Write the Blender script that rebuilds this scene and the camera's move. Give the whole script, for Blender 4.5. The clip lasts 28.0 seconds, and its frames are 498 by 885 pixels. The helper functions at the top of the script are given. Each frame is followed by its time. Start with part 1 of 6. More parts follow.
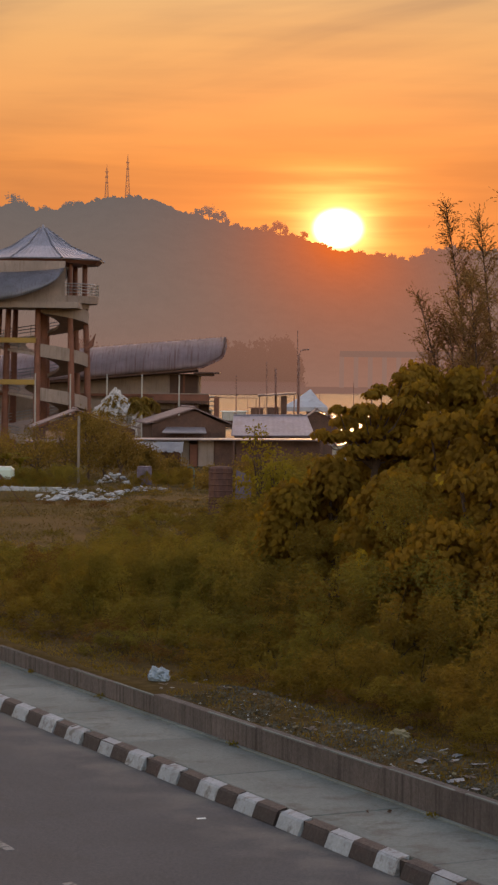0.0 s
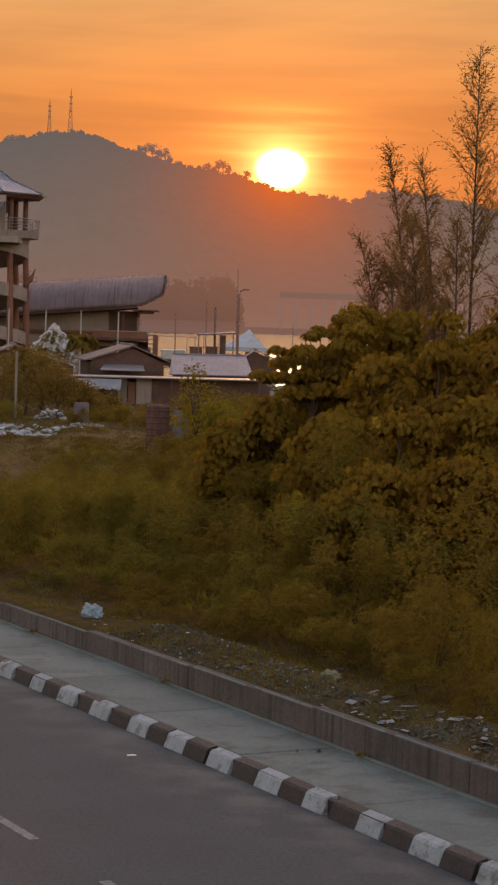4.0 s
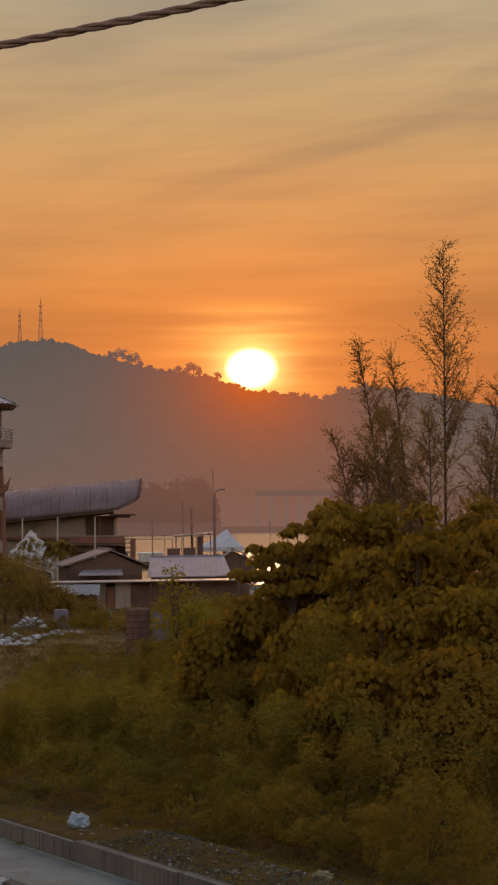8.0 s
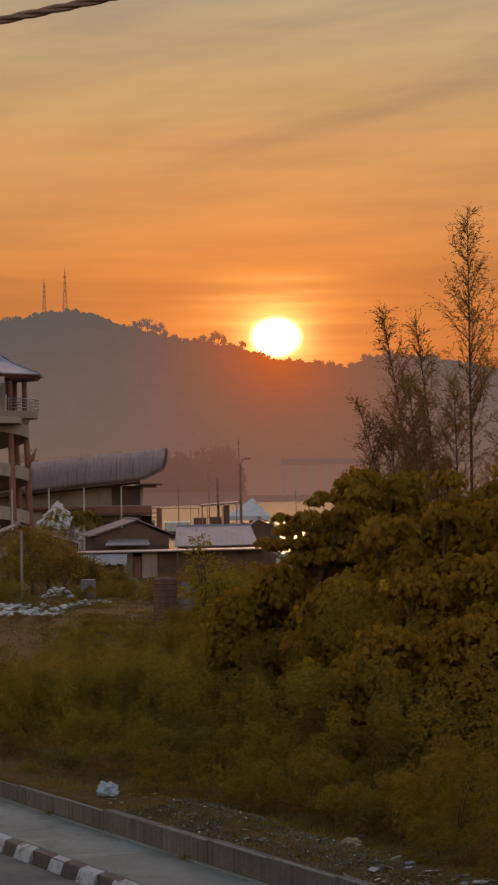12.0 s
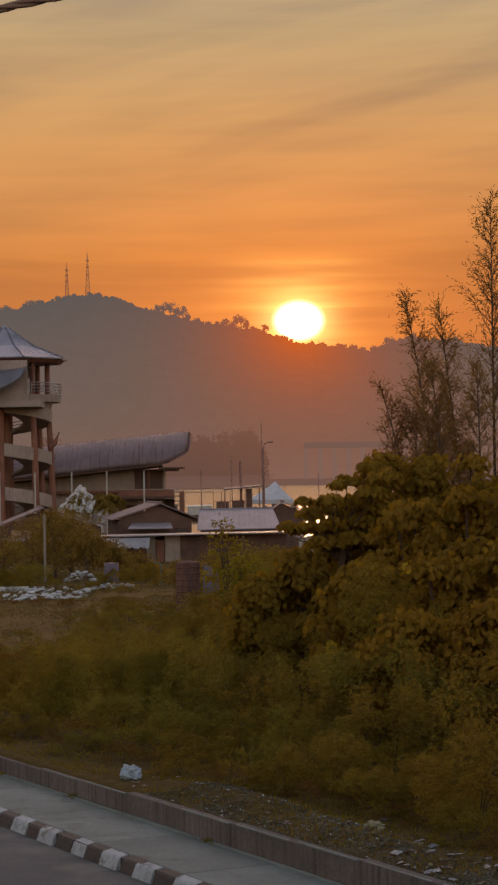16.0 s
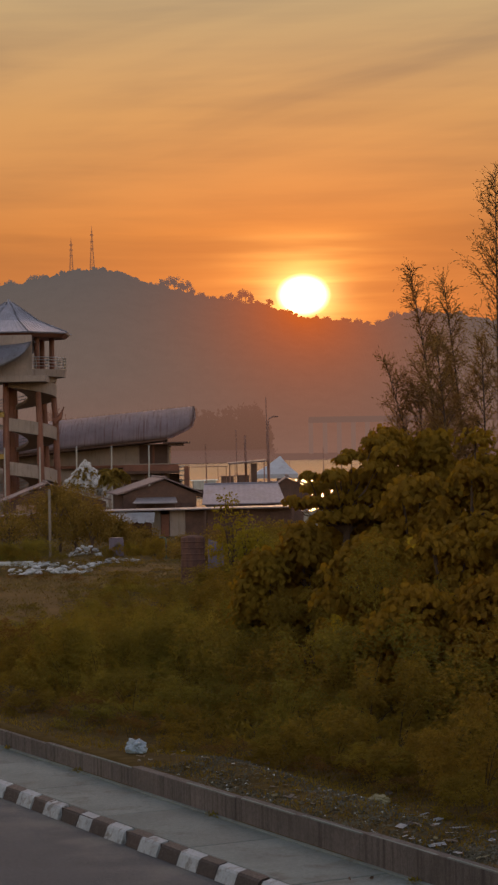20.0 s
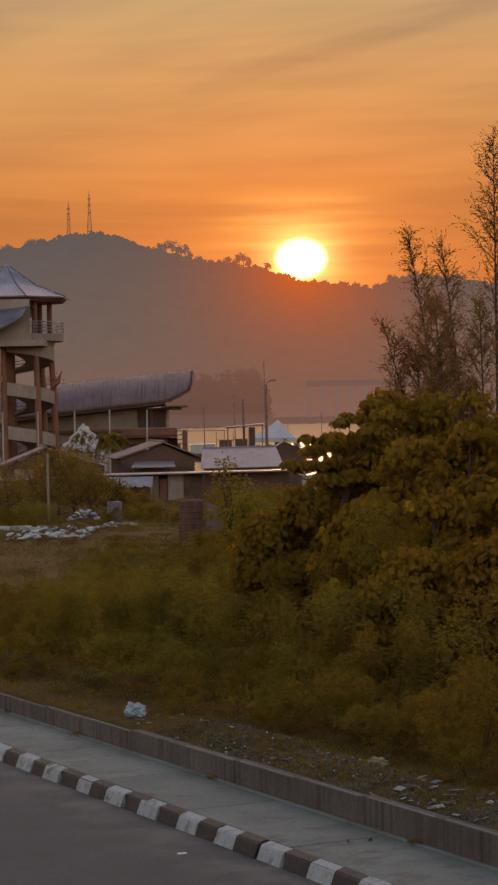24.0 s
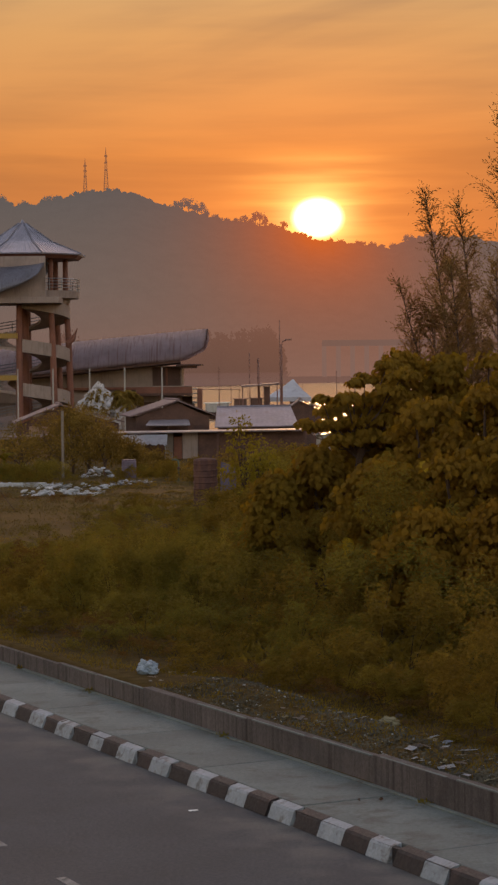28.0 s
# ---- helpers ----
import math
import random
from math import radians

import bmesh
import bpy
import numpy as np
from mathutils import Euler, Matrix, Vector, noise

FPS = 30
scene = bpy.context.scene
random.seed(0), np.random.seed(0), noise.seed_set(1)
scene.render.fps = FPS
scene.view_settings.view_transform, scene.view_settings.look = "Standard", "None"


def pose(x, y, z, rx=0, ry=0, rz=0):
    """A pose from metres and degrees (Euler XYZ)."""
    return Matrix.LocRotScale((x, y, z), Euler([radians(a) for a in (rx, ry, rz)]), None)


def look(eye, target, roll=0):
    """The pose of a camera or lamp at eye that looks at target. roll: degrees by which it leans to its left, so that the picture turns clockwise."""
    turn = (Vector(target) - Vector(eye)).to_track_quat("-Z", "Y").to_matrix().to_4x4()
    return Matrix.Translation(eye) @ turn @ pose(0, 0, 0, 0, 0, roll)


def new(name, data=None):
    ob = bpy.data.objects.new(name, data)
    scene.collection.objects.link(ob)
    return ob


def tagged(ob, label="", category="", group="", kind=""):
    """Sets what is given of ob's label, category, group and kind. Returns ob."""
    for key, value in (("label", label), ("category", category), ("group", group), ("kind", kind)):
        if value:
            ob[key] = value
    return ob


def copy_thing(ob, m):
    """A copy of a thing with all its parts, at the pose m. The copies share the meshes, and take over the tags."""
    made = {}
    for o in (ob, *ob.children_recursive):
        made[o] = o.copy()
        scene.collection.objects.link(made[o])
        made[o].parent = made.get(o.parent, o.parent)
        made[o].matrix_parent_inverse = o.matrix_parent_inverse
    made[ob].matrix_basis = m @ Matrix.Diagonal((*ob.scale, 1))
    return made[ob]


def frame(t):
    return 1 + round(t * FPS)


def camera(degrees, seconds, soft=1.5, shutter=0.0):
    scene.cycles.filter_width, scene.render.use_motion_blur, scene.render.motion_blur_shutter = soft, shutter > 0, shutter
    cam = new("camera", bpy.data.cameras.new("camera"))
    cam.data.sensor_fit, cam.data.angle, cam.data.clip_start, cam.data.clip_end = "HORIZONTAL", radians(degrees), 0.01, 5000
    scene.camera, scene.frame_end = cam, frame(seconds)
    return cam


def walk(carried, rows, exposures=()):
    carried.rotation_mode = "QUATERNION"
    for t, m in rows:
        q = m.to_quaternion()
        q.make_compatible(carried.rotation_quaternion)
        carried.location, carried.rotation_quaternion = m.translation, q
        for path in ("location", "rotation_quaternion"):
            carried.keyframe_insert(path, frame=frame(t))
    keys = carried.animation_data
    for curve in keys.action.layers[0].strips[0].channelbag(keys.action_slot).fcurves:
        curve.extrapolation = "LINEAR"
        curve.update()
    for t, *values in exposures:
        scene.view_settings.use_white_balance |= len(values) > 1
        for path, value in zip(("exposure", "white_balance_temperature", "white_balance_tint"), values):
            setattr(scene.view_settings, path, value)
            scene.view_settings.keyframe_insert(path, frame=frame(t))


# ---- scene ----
FOV = 13.24
cam = camera(FOV, 28.0, soft=2.5)
EYE = (0.0, 0.0, 4.6)
# seconds, turn to the left, tilt up, lean (degrees): a hand-held camera that turns where it stands
TURNS = (
    (0, 0.369, -1.641, 0.658), (0.5, -1.404, -1.658, 0.664), (1, -2.499, -2.180, 1.006), (1.5, -2.338, -2.578, 1.269),
    (2, -1.819, -2.699, 1.546), (2.5, -1.445, -2.746, 1.610), (4.5, -1.351, -3.285, 2.006), (5, -1.404, -2.955, 1.849),
    (5.5, -1.595, -1.992, 1.539), (6, -1.261, -1.051, 0.518), (6.5, -0.667, -0.429, -0.447), (7, -0.951, 0.374, -0.231),
    (7.5, -1.768, 1.644, -0.141), (8, -1.867, 2.108, -0.363), (8.5, -1.631, 1.798, -0.032), (9, -1.561, 1.711, -0.215),
    (9.5, -1.539, 1.730, -0.294), (10, -1.504, 1.683, -0.327), (10.5, -1.489, 1.639, -0.406), (11, -1.308, 1.491, -0.703),
    (11.5, -1.219, 1.393, -0.834), (13.5, -0.939, 1.011, -0.661), (14, -0.703, 1.036, -0.713), (14.5, -0.567, 1.019, -0.727),
    (15, -0.572, 0.981, -0.808), (15.5, -0.611, 0.887, -0.767), (16, -0.566, 0.853, -0.856), (16.5, -0.337, 0.612, -0.912),
    (17, -0.200, 0.349, -1.056), (17.5, -0.248, 0.280, -1.047), (18, -0.313, 0.188, -1.036), (18.5, -0.337, 0.218, -1.186),
    (19, -0.337, 0.333, -1.201), (19.5, -0.326, 0.311, -1.076), (20, -0.428, 0.174, -0.932), (20.5, -0.508, -0.021, -0.816),
    (21, -0.781, -0.336, -0.822), (21.5, -1.000, -0.566, -0.789), (23.5, -0.921, -0.655, -0.926), (24, -0.462, -0.792, -1.061),
    (24.5, -0.008, -0.948, -1.217), (25, -0.093, -1.298, -0.940), (25.5, -0.142, -1.688, -0.651), (26, -0.052, -1.698, -0.519),
    (26.5, 0.037, -1.638, -0.581), (27, 0.038, -1.721, -0.502), (27.5, -0.043, -1.891, -0.401), (28, -0.057, -1.881, -0.532),
)


def aimed(turn, tilt, lean):
    a, b = radians(turn), radians(tilt)
    way = Vector((-math.sin(a) * math.cos(b), math.cos(a) * math.cos(b), math.sin(b)))
    return look(EYE, Vector(EYE) + way * 10.0, lean)


walk(cam, [(t, aimed(a, b, c)) for t, a, b, c in TURNS],
     exposures=((0.0, 0.26), (0.6, 0.15), (1.0, 0.11), (2.5, 0.14), (5.0, 0.14), (6.0, 0.0), (8.0, -0.15), (11.0, -0.15), (14.0, -0.15), (20.0, -0.15), (24.0, -0.12), (28.0, -0.05)))

# ---------------------------------------------------------------- sky and sun
SUN_AZ, SUN_EL = radians(1.94), radians(4.08)
SUN = Vector((math.sin(SUN_AZ) * math.cos(SUN_EL), math.cos(SUN_AZ) * math.cos(SUN_EL), math.sin(SUN_EL)))


class Nodes:
    """Short writing for node trees."""

    def __init__(self, tree):
        self.tree = tree
        tree.nodes.clear()

    def add(self, kind, **inputs):
        node = self.tree.nodes.new(kind)
        for key, value in inputs.items():
            socket = node.inputs[key.replace("_", " ")] if key.replace("_", " ") in node.inputs else node.inputs[int(key[1:])]
            if isinstance(value, bpy.types.NodeSocket):
                self.tree.links.new(value, socket)
            else:
                socket.default_value = value
        return node

    def math(self, op, a, b=0.0, c=0.0):
        node = self.add("ShaderNodeMath", i0=a, i1=b, i2=c)
        node.operation = op
        return node.outputs[0]

    def mix(self, fac, a, b, blend="MIX"):
        node = self.tree.nodes.new("ShaderNodeMix")
        node.data_type, node.blend_type = "RGBA", blend
        for socket, value in ((node.inputs[0], fac), (node.inputs[6], a), (node.inputs[7], b)):
            if isinstance(value, bpy.types.NodeSocket):
                self.tree.links.new(value, socket)
            elif isinstance(value, tuple) and len(value) == 3:
                socket.default_value = (*value, 1.0)
            else:
                socket.default_value = value
        return node.outputs[2]

    def ramp(self, fac, stops, ease="LINEAR"):
        node = self.add("ShaderNodeValToRGB", Fac=fac)
        node.color_ramp.interpolation = ease
        items = node.color_ramp.elements
        while len(items) < len(stops):
            items.new(0.5)
        for item, (place, colour) in zip(items, stops):
            item.position = place
            item.color = (*colour, 1.0) if isinstance(colour, tuple) else (colour, colour, colour, 1.0)
        return node.outputs[0]

    def span(self, value, a, b, c=0.0, d=1.0, smooth=False):
        node = self.add("ShaderNodeMapRange", Value=value, From_Min=a, From_Max=b, To_Min=c, To_Max=d)
        if smooth:
            node.interpolation_type = "SMOOTHSTEP"
        return node.outputs[0]

    def noise(self, vector, scale, detail=3.0, rough=0.55, distort=0.0):
        return self.add("ShaderNodeTexNoise", Vector=vector, Scale=scale, Detail=detail, Roughness=rough, Distortion=distort).outputs[0]

    def mapped(self, vector, scale, turn=(0, 0, 0), shift=(0, 0, 0)):
        return self.add("ShaderNodeMapping", Vector=vector, Scale=scale, Rotation=turn, Location=shift).outputs[0]


world = bpy.data.worlds.new("evening_sky")
scene.world = world
world.use_nodes = True
w = Nodes(world.node_tree)
way = w.add("ShaderNodeTexCoord").outputs["Generated"]
axes = w.add("ShaderNodeSeparateXYZ", Vector=way).outputs
height = w.span(axes[2], 0.0, 0.25)
# haze colours from the horizon upwards
low = w.ramp(height, [(0.0, (0.42, 0.14, 0.055)), (0.20, (0.56, 0.172, 0.046)), (0.40, (0.66, 0.236, 0.060)),
                      (0.62, (0.645, 0.318, 0.115)), (0.80, (0.565, 0.362, 0.178)), (0.92, (0.515, 0.372, 0.222)), (1.0, (0.49, 0.38, 0.25))])
# thin stretched cloud, streaks rising slightly to the right higher up
flat_cloud = w.noise(w.mapped(way, (4.0, 4.0, 36.0), (0.0, radians(-7.0), 0.0)), 1.0, 5.0, 0.52, 0.35)
rising = w.noise(w.mapped(w.mapped(way, (1.0, 1.0, 1.0), (0.0, radians(10.0), 0.0)), (4.5, 4.5, 27.0)), 1.0, 4.0, 0.5, 0.5)
upward = w.span(height, 0.38, 0.66, 0.0, 1.0, True)
streak = w.math("ADD", w.math("MULTIPLY", rising, upward), w.math("MULTIPLY", flat_cloud, w.math("SUBTRACT", 1.0, upward)))
level = w.mapped(way, (7.0, 7.0, 105.0), (0.0, radians(-0.6), 0.0), (3.1, 0.0, 4.0))
fine = w.noise(level, 1.0, 4.0, 0.55, 0.2)
both = w.math("ADD", w.math("MULTIPLY", streak, 0.76), w.math("MULTIPLY", fine, 0.24))
cloud = w.span(both, 0.35, 0.65, 0.0, 1.0, True)
banded = w.mix(cloud, w.mix(1.0, low, (0.81, 0.85, 0.98), "MULTIPLY"), w.mix(1.0, low, (1.17, 1.18, 1.14), "MULTIPLY"))
# distance from the sun, flattened a little so that the glow is wider than high
away = w.add("ShaderNodeVectorMath", i0=way, i1=tuple(SUN))
away.operation = "SUBTRACT"
dx, dy, dz = w.add("ShaderNodeSeparateXYZ", Vector=away.outputs[0]).outputs[:3]
wide = w.math("SQRT", w.math("ADD", w.math("MULTIPLY", w.math("MULTIPLY", dx, dx), 0.50), w.math("ADD", w.math("MULTIPLY", dy, dy), w.math("MULTIPLY", dz, dz))))
round_ = w.math("SQRT", w.math("ADD", w.math("MULTIPLY", w.math("MULTIPLY", dx, dx), 0.76), w.math("ADD", w.math("MULTIPLY", dy, dy), w.math("MULTIPLY", w.math("MULTIPLY", dz, dz), 1.22))))


def bell(r, width):
    q = w.math("DIVIDE", r, width)
    return w.math("POWER", 2.718, w.math("MULTIPLY", w.math("MULTIPLY", q, q), -1.0))


far_glow = w.mix(1.0, (0.30, 0.060, 0.001), bell(wide, 0.074), "MULTIPLY")
near_glow = w.mix(1.0, (0.66, 0.30, 0.055), bell(wide, 0.0205), "MULTIPLY")
patchy = w.span(fine, 0.36, 0.64, 0.25, 1.6)
glow = w.mix(1.0, far_glow, w.mix(1.0, near_glow, patchy, "MULTIPLY"), "ADD")
bands = None
for up_, thick_, reach_, side, force in ((0.0190, 0.0026, 0.026, -0.002, 0.55), (0.0142, 0.0016, 0.034, 0.004, 0.40), (0.0268, 0.0022, 0.030, -0.004, 0.30), (0.0070, 0.0020, 0.040, 0.010, 0.30)):
    rise_ = w.math("DIVIDE", w.math("SUBTRACT", dz, up_), thick_)
    aside = w.math("DIVIDE", w.math("SUBTRACT", dx, side), reach_)
    fall = w.math("ADD", w.math("MULTIPLY", rise_, rise_), w.math("MULTIPLY", aside, aside))
    one = w.math("MULTIPLY", w.math("POWER", 2.718, w.math("MULTIPLY", fall, -1.0)), force)
    bands = one if bands is None else w.math("ADD", bands, one)
lit_cloud = w.mix(1.0, (0.60, 0.30, 0.070), w.math("MULTIPLY", bands, w.span(fine, 0.38, 0.62, 0.35, 1.3)), "MULTIPLY")
glow = w.mix(1.0, glow, lit_cloud, "ADD")
disc = w.span(round_, 0.0045, 0.0118, 1.0, 0.0, True)
bloom = w.mix(1.0, (1.9, 1.15, 0.36), bell(round_, 0.0122), "MULTIPLY")
disc_light = w.mix(1.0, (5.0, 4.3, 2.9), disc, "MULTIPLY")
west = w.mix(1.0, w.mix(1.0, w.mix(1.0, banded, glow, "ADD"), bloom, "ADD"), disc_light, "ADD")
# the rest of the dome: clear evening sky overhead and behind
sky = w.add("ShaderNodeTexSky")
sky.sky_type, sky.sun_disc, sky.sun_elevation, sky.sun_rotation = "NISHITA", False, SUN_EL, SUN_AZ
sky.air_density, sky.dust_density, sky.ozone_density = 1.0, 2.0, 1.5
dome = w.mix(1.0, sky.outputs[0], (1.28, 0.86, 0.70), "MULTIPLY")
upper = w.math("MAXIMUM", w.span(axes[2], 0.26, 0.55, 0.0, 1.0, True), w.span(axes[1], 0.55, 0.0, 0.0, 1.0, True))
shown = w.mix(upper, west, dome)
back = w.add("ShaderNodeBackground", Color=shown, Strength=1.0)
w.tree.links.new(back.outputs[0], w.add("ShaderNodeOutputWorld").inputs[0])

lamp = bpy.data.lights.new("sun", "SUN")
lamp.energy, lamp.angle, lamp.color = 1.1, radians(2.5), (1.0, 0.50, 0.20)
sun = new("sun", lamp)
sun.matrix_world = look(SUN * 100.0, (0, 0, 0))

# ---------------------------------------------------------------- materials


def surface(name, colour, rough=0.8, vary=0.25, grain=0.15, scale=0.6, fine_scale=14.0, bump=0.25, metal=0.0, stains=None, stain_amount=0.4,
            streaks=False, each=0.0, spec=0.4, ridge=0.0, ridge_axis=0, bump_scale=None):
    """A worn surface: broad blotches, fine grain, relief, and optionally stains or streaks that run down."""
    m = bpy.data.materials.new(name)
    m.use_nodes = True
    n = Nodes(m.node_tree)
    place = n.add("ShaderNodeNewGeometry").outputs["Position"]
    broad = n.noise(place, scale, 4.0, 0.6)
    small = n.noise(place, fine_scale, 4.0, 0.65)
    dark = tuple(c * (1.0 - vary) for c in colour)
    light = tuple(min(1.0, c * (1.0 + vary)) for c in colour)
    col = n.mix(n.span(broad, 0.3, 0.7), dark, light)
    col = n.mix(n.span(small, 0.3, 0.7, 0.0, grain * 2.0), col, tuple(c * 0.45 for c in colour))
    if stains:
        spread = n.mapped(place, (2.6, 0.12, 0.07) if streaks == 2 else (5.0, 5.0, 0.16) if streaks == 3 else (2.2, 2.2, 0.22) if streaks else (1.0, 1.0, 1.0))
        spot = n.noise(spread, 2.4 if streaks else scale * 2.3, 5.0, 0.65, 0.4)
        col = n.mix(n.span(spot, 0.42 if streaks == 3 else 0.50, 0.72 if streaks == 3 else 0.68, 0.0, stain_amount, True), col, stains)
    if each:
        pick = n.add("ShaderNodeObjectInfo").outputs["Random"]
        col = n.mix(n.span(pick, 0.0, 1.0, 0.0, each), col, tuple(c * 0.35 for c in colour))
    relief = n.noise(place, bump_scale or fine_scale * 2.0, 3.0, 0.6)
    if ridge:
        comp = n.add("ShaderNodeSeparateXYZ", Vector=place).outputs[ridge_axis]
        relief = n.math("ADD", n.math("MULTIPLY", relief, 0.25), n.math("SINE", n.math("MULTIPLY", comp, 6.2832 / ridge)))
    dent = n.add("ShaderNodeBump", Strength=bump, Distance=0.02, Height=relief)
    p = n.add("ShaderNodeBsdfPrincipled", Base_Color=col, Roughness=n.span(small, 0.3, 0.7, max(0.05, rough - 0.12), min(1.0, rough + 0.1)), Metallic=metal,
              Normal=dent.outputs[0])
    p.inputs["Specular IOR Level"].default_value = spec
    n.tree.links.new(p.outputs[0], n.add("ShaderNodeOutputMaterial").inputs[0])
    return m


def dust_strip(m, near, far, colour, amount):
    """Pale dust gathered beside the kerb: fades across the road between two distances."""
    n = m.node_tree
    p = next(q for q in n.nodes if q.type == "BSDF_PRINCIPLED")
    base = p.inputs["Base Color"].links[0].from_socket
    geo = n.nodes.new("ShaderNodeNewGeometry")
    dot = n.nodes.new("ShaderNodeVectorMath")
    dot.operation = "DOT_PRODUCT"
    dot.inputs[1].default_value = (0.8923, 0.4515, 0.0)
    n.links.new(geo.outputs["Position"], dot.inputs[0])
    edge = n.nodes.new("ShaderNodeMapRange")
    edge.inputs["From Min"].default_value, edge.inputs["From Max"].default_value = far, near
    n.links.new(dot.outputs["Value"], edge.inputs["Value"])
    patch = n.nodes.new("ShaderNodeTexNoise")
    patch.inputs["Scale"].default_value, patch.inputs["Detail"].default_value = 1.6, 5.0
    n.links.new(geo.outputs["Position"], patch.inputs["Vector"])
    sharp = n.nodes.new("ShaderNodeMapRange")
    sharp.inputs["From Min"].default_value, sharp.inputs["From Max"].default_value, sharp.inputs["To Max"].default_value = 0.42, 0.62, amount
    n.links.new(patch.outputs[0], sharp.inputs["Value"])
    both_ = n.nodes.new("ShaderNodeMath")
    both_.operation = "MULTIPLY"
    n.links.new(edge.outputs[0], both_.inputs[0])
    n.links.new(sharp.outputs[0], both_.inputs[1])
    mix = n.nodes.new("ShaderNodeMix")
    mix.data_type = "RGBA"
    n.links.new(both_.outputs[0], mix.inputs[0])
    n.links.new(base, mix.inputs[6])
    mix.inputs[7].default_value = (*colour, 1.0)
    n.links.new(mix.outputs[2], p.inputs["Base Color"])


def foliage(name, dark, light, dry=None, through_light=0.35, dry_share=0.06):
    """Leaves that differ one from the next and let some light through."""
    m = bpy.data.materials.new(name)
    m.use_nodes = True
    n = Nodes(m.node_tree)
    geo = n.add("ShaderNodeNewGeometry")
    pick = geo.outputs["Random Per Island"]
    patch = n.noise(geo.outputs["Position"], 1.3, 3.0, 0.6)
    col = n.mix(n.math("ADD", n.math("MULTIPLY", pick, 0.22), n.span(patch, 0.32, 0.68, 0.0, 0.78)), dark, light)
    whole = n.add("ShaderNodeObjectInfo").outputs["Random"]
    col = n.mix(n.span(whole, 0.0, 1.0, 0.0, 0.42), col, n.mix(1.0, col, (0.80, 1.08, 1.0), "MULTIPLY"))
    col = n.mix(n.span(n.math("FRACT", n.math("MULTIPLY", whole, 7.3)), 0.0, 1.0, 0.0, 0.5), col, n.mix(1.0, col, (0.62, 0.58, 0.6), "MULTIPLY"))
    if dry:
        col = n.mix(n.span(pick, 1.0 - dry_share, 1.0 - dry_share + 0.01), col, dry)
    p = n.add("ShaderNodeBsdfPrincipled", Base_Color=col, Roughness=0.75)
    p.inputs["Specular IOR Level"].default_value = 0.06
    t = n.add("ShaderNodeBsdfTranslucent", Color=n.mix(1.0, col, (1.15, 1.1, 0.6), "MULTIPLY"))
    s = n.add("ShaderNodeMixShader", i0=through_light, i1=p.outputs[0], i2=t.outputs[0])
    n.tree.links.new(s.outputs[0], n.add("ShaderNodeOutputMaterial").inputs[0])
    return m


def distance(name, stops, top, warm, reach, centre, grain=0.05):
    """Far dark woods, evening haze painted as emission: thicker downwards, warmer round the sun."""
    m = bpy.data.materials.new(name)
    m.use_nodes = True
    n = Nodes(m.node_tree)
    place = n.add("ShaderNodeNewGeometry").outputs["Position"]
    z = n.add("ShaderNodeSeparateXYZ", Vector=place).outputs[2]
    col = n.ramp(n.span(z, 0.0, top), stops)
    # sun glow painted into the emission round centre, one close and one broad
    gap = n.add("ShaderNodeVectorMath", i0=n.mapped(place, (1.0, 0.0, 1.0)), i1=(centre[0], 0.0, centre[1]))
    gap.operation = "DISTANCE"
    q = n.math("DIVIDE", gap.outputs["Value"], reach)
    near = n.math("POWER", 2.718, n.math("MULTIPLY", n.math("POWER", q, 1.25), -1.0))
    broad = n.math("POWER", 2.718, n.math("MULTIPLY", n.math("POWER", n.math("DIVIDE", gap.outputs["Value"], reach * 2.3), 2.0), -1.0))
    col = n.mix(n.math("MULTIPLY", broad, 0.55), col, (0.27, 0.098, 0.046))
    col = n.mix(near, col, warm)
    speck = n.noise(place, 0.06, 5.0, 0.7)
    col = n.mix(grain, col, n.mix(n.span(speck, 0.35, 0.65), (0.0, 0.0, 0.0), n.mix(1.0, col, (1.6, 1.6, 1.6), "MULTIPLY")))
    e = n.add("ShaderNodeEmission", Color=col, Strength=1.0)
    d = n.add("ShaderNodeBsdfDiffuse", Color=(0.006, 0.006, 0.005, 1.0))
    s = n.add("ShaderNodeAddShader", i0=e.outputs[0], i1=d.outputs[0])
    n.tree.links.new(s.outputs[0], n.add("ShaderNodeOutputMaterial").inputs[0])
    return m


ASPHALT = surface("asphalt", (0.042, 0.046, 0.054), 0.85, 0.14, 0.28, 0.9, 28.0, 0.35, stains=(0.030, 0.031, 0.034), stain_amount=0.5)
dust_strip(ASPHALT, 10.05, 8.95, (0.100, 0.095, 0.088), 0.75)
CONCRETE = surface("pavement_concrete", (0.126, 0.144, 0.138), 0.85, 0.28, 0.2, 0.9, 30.0, 0.3, stains=(0.068, 0.066, 0.056), stain_amount=0.8, each=0.34)
WALL_CONCRETE = surface("weathered_concrete", (0.098, 0.080, 0.076), 0.9, 0.35, 0.25, 1.2, 25.0, 0.4, stains=(0.022, 0.015, 0.014), stain_amount=0.9, streaks=3, each=0.35)
KERB_WHITE = surface("kerb_white_paint", (0.265, 0.290, 0.322), 0.7, 0.2, 0.25, 2.5, 30.0, 0.3, stains=(0.09, 0.078, 0.072), stain_amount=0.9, each=0.25)
KERB_BLACK = surface("kerb_black_paint", (0.021, 0.016, 0.017), 0.7, 0.3, 0.15, 1.5, 30.0, 0.3, stains=(0.055, 0.028, 0.026), stain_amount=0.4, each=0.35)
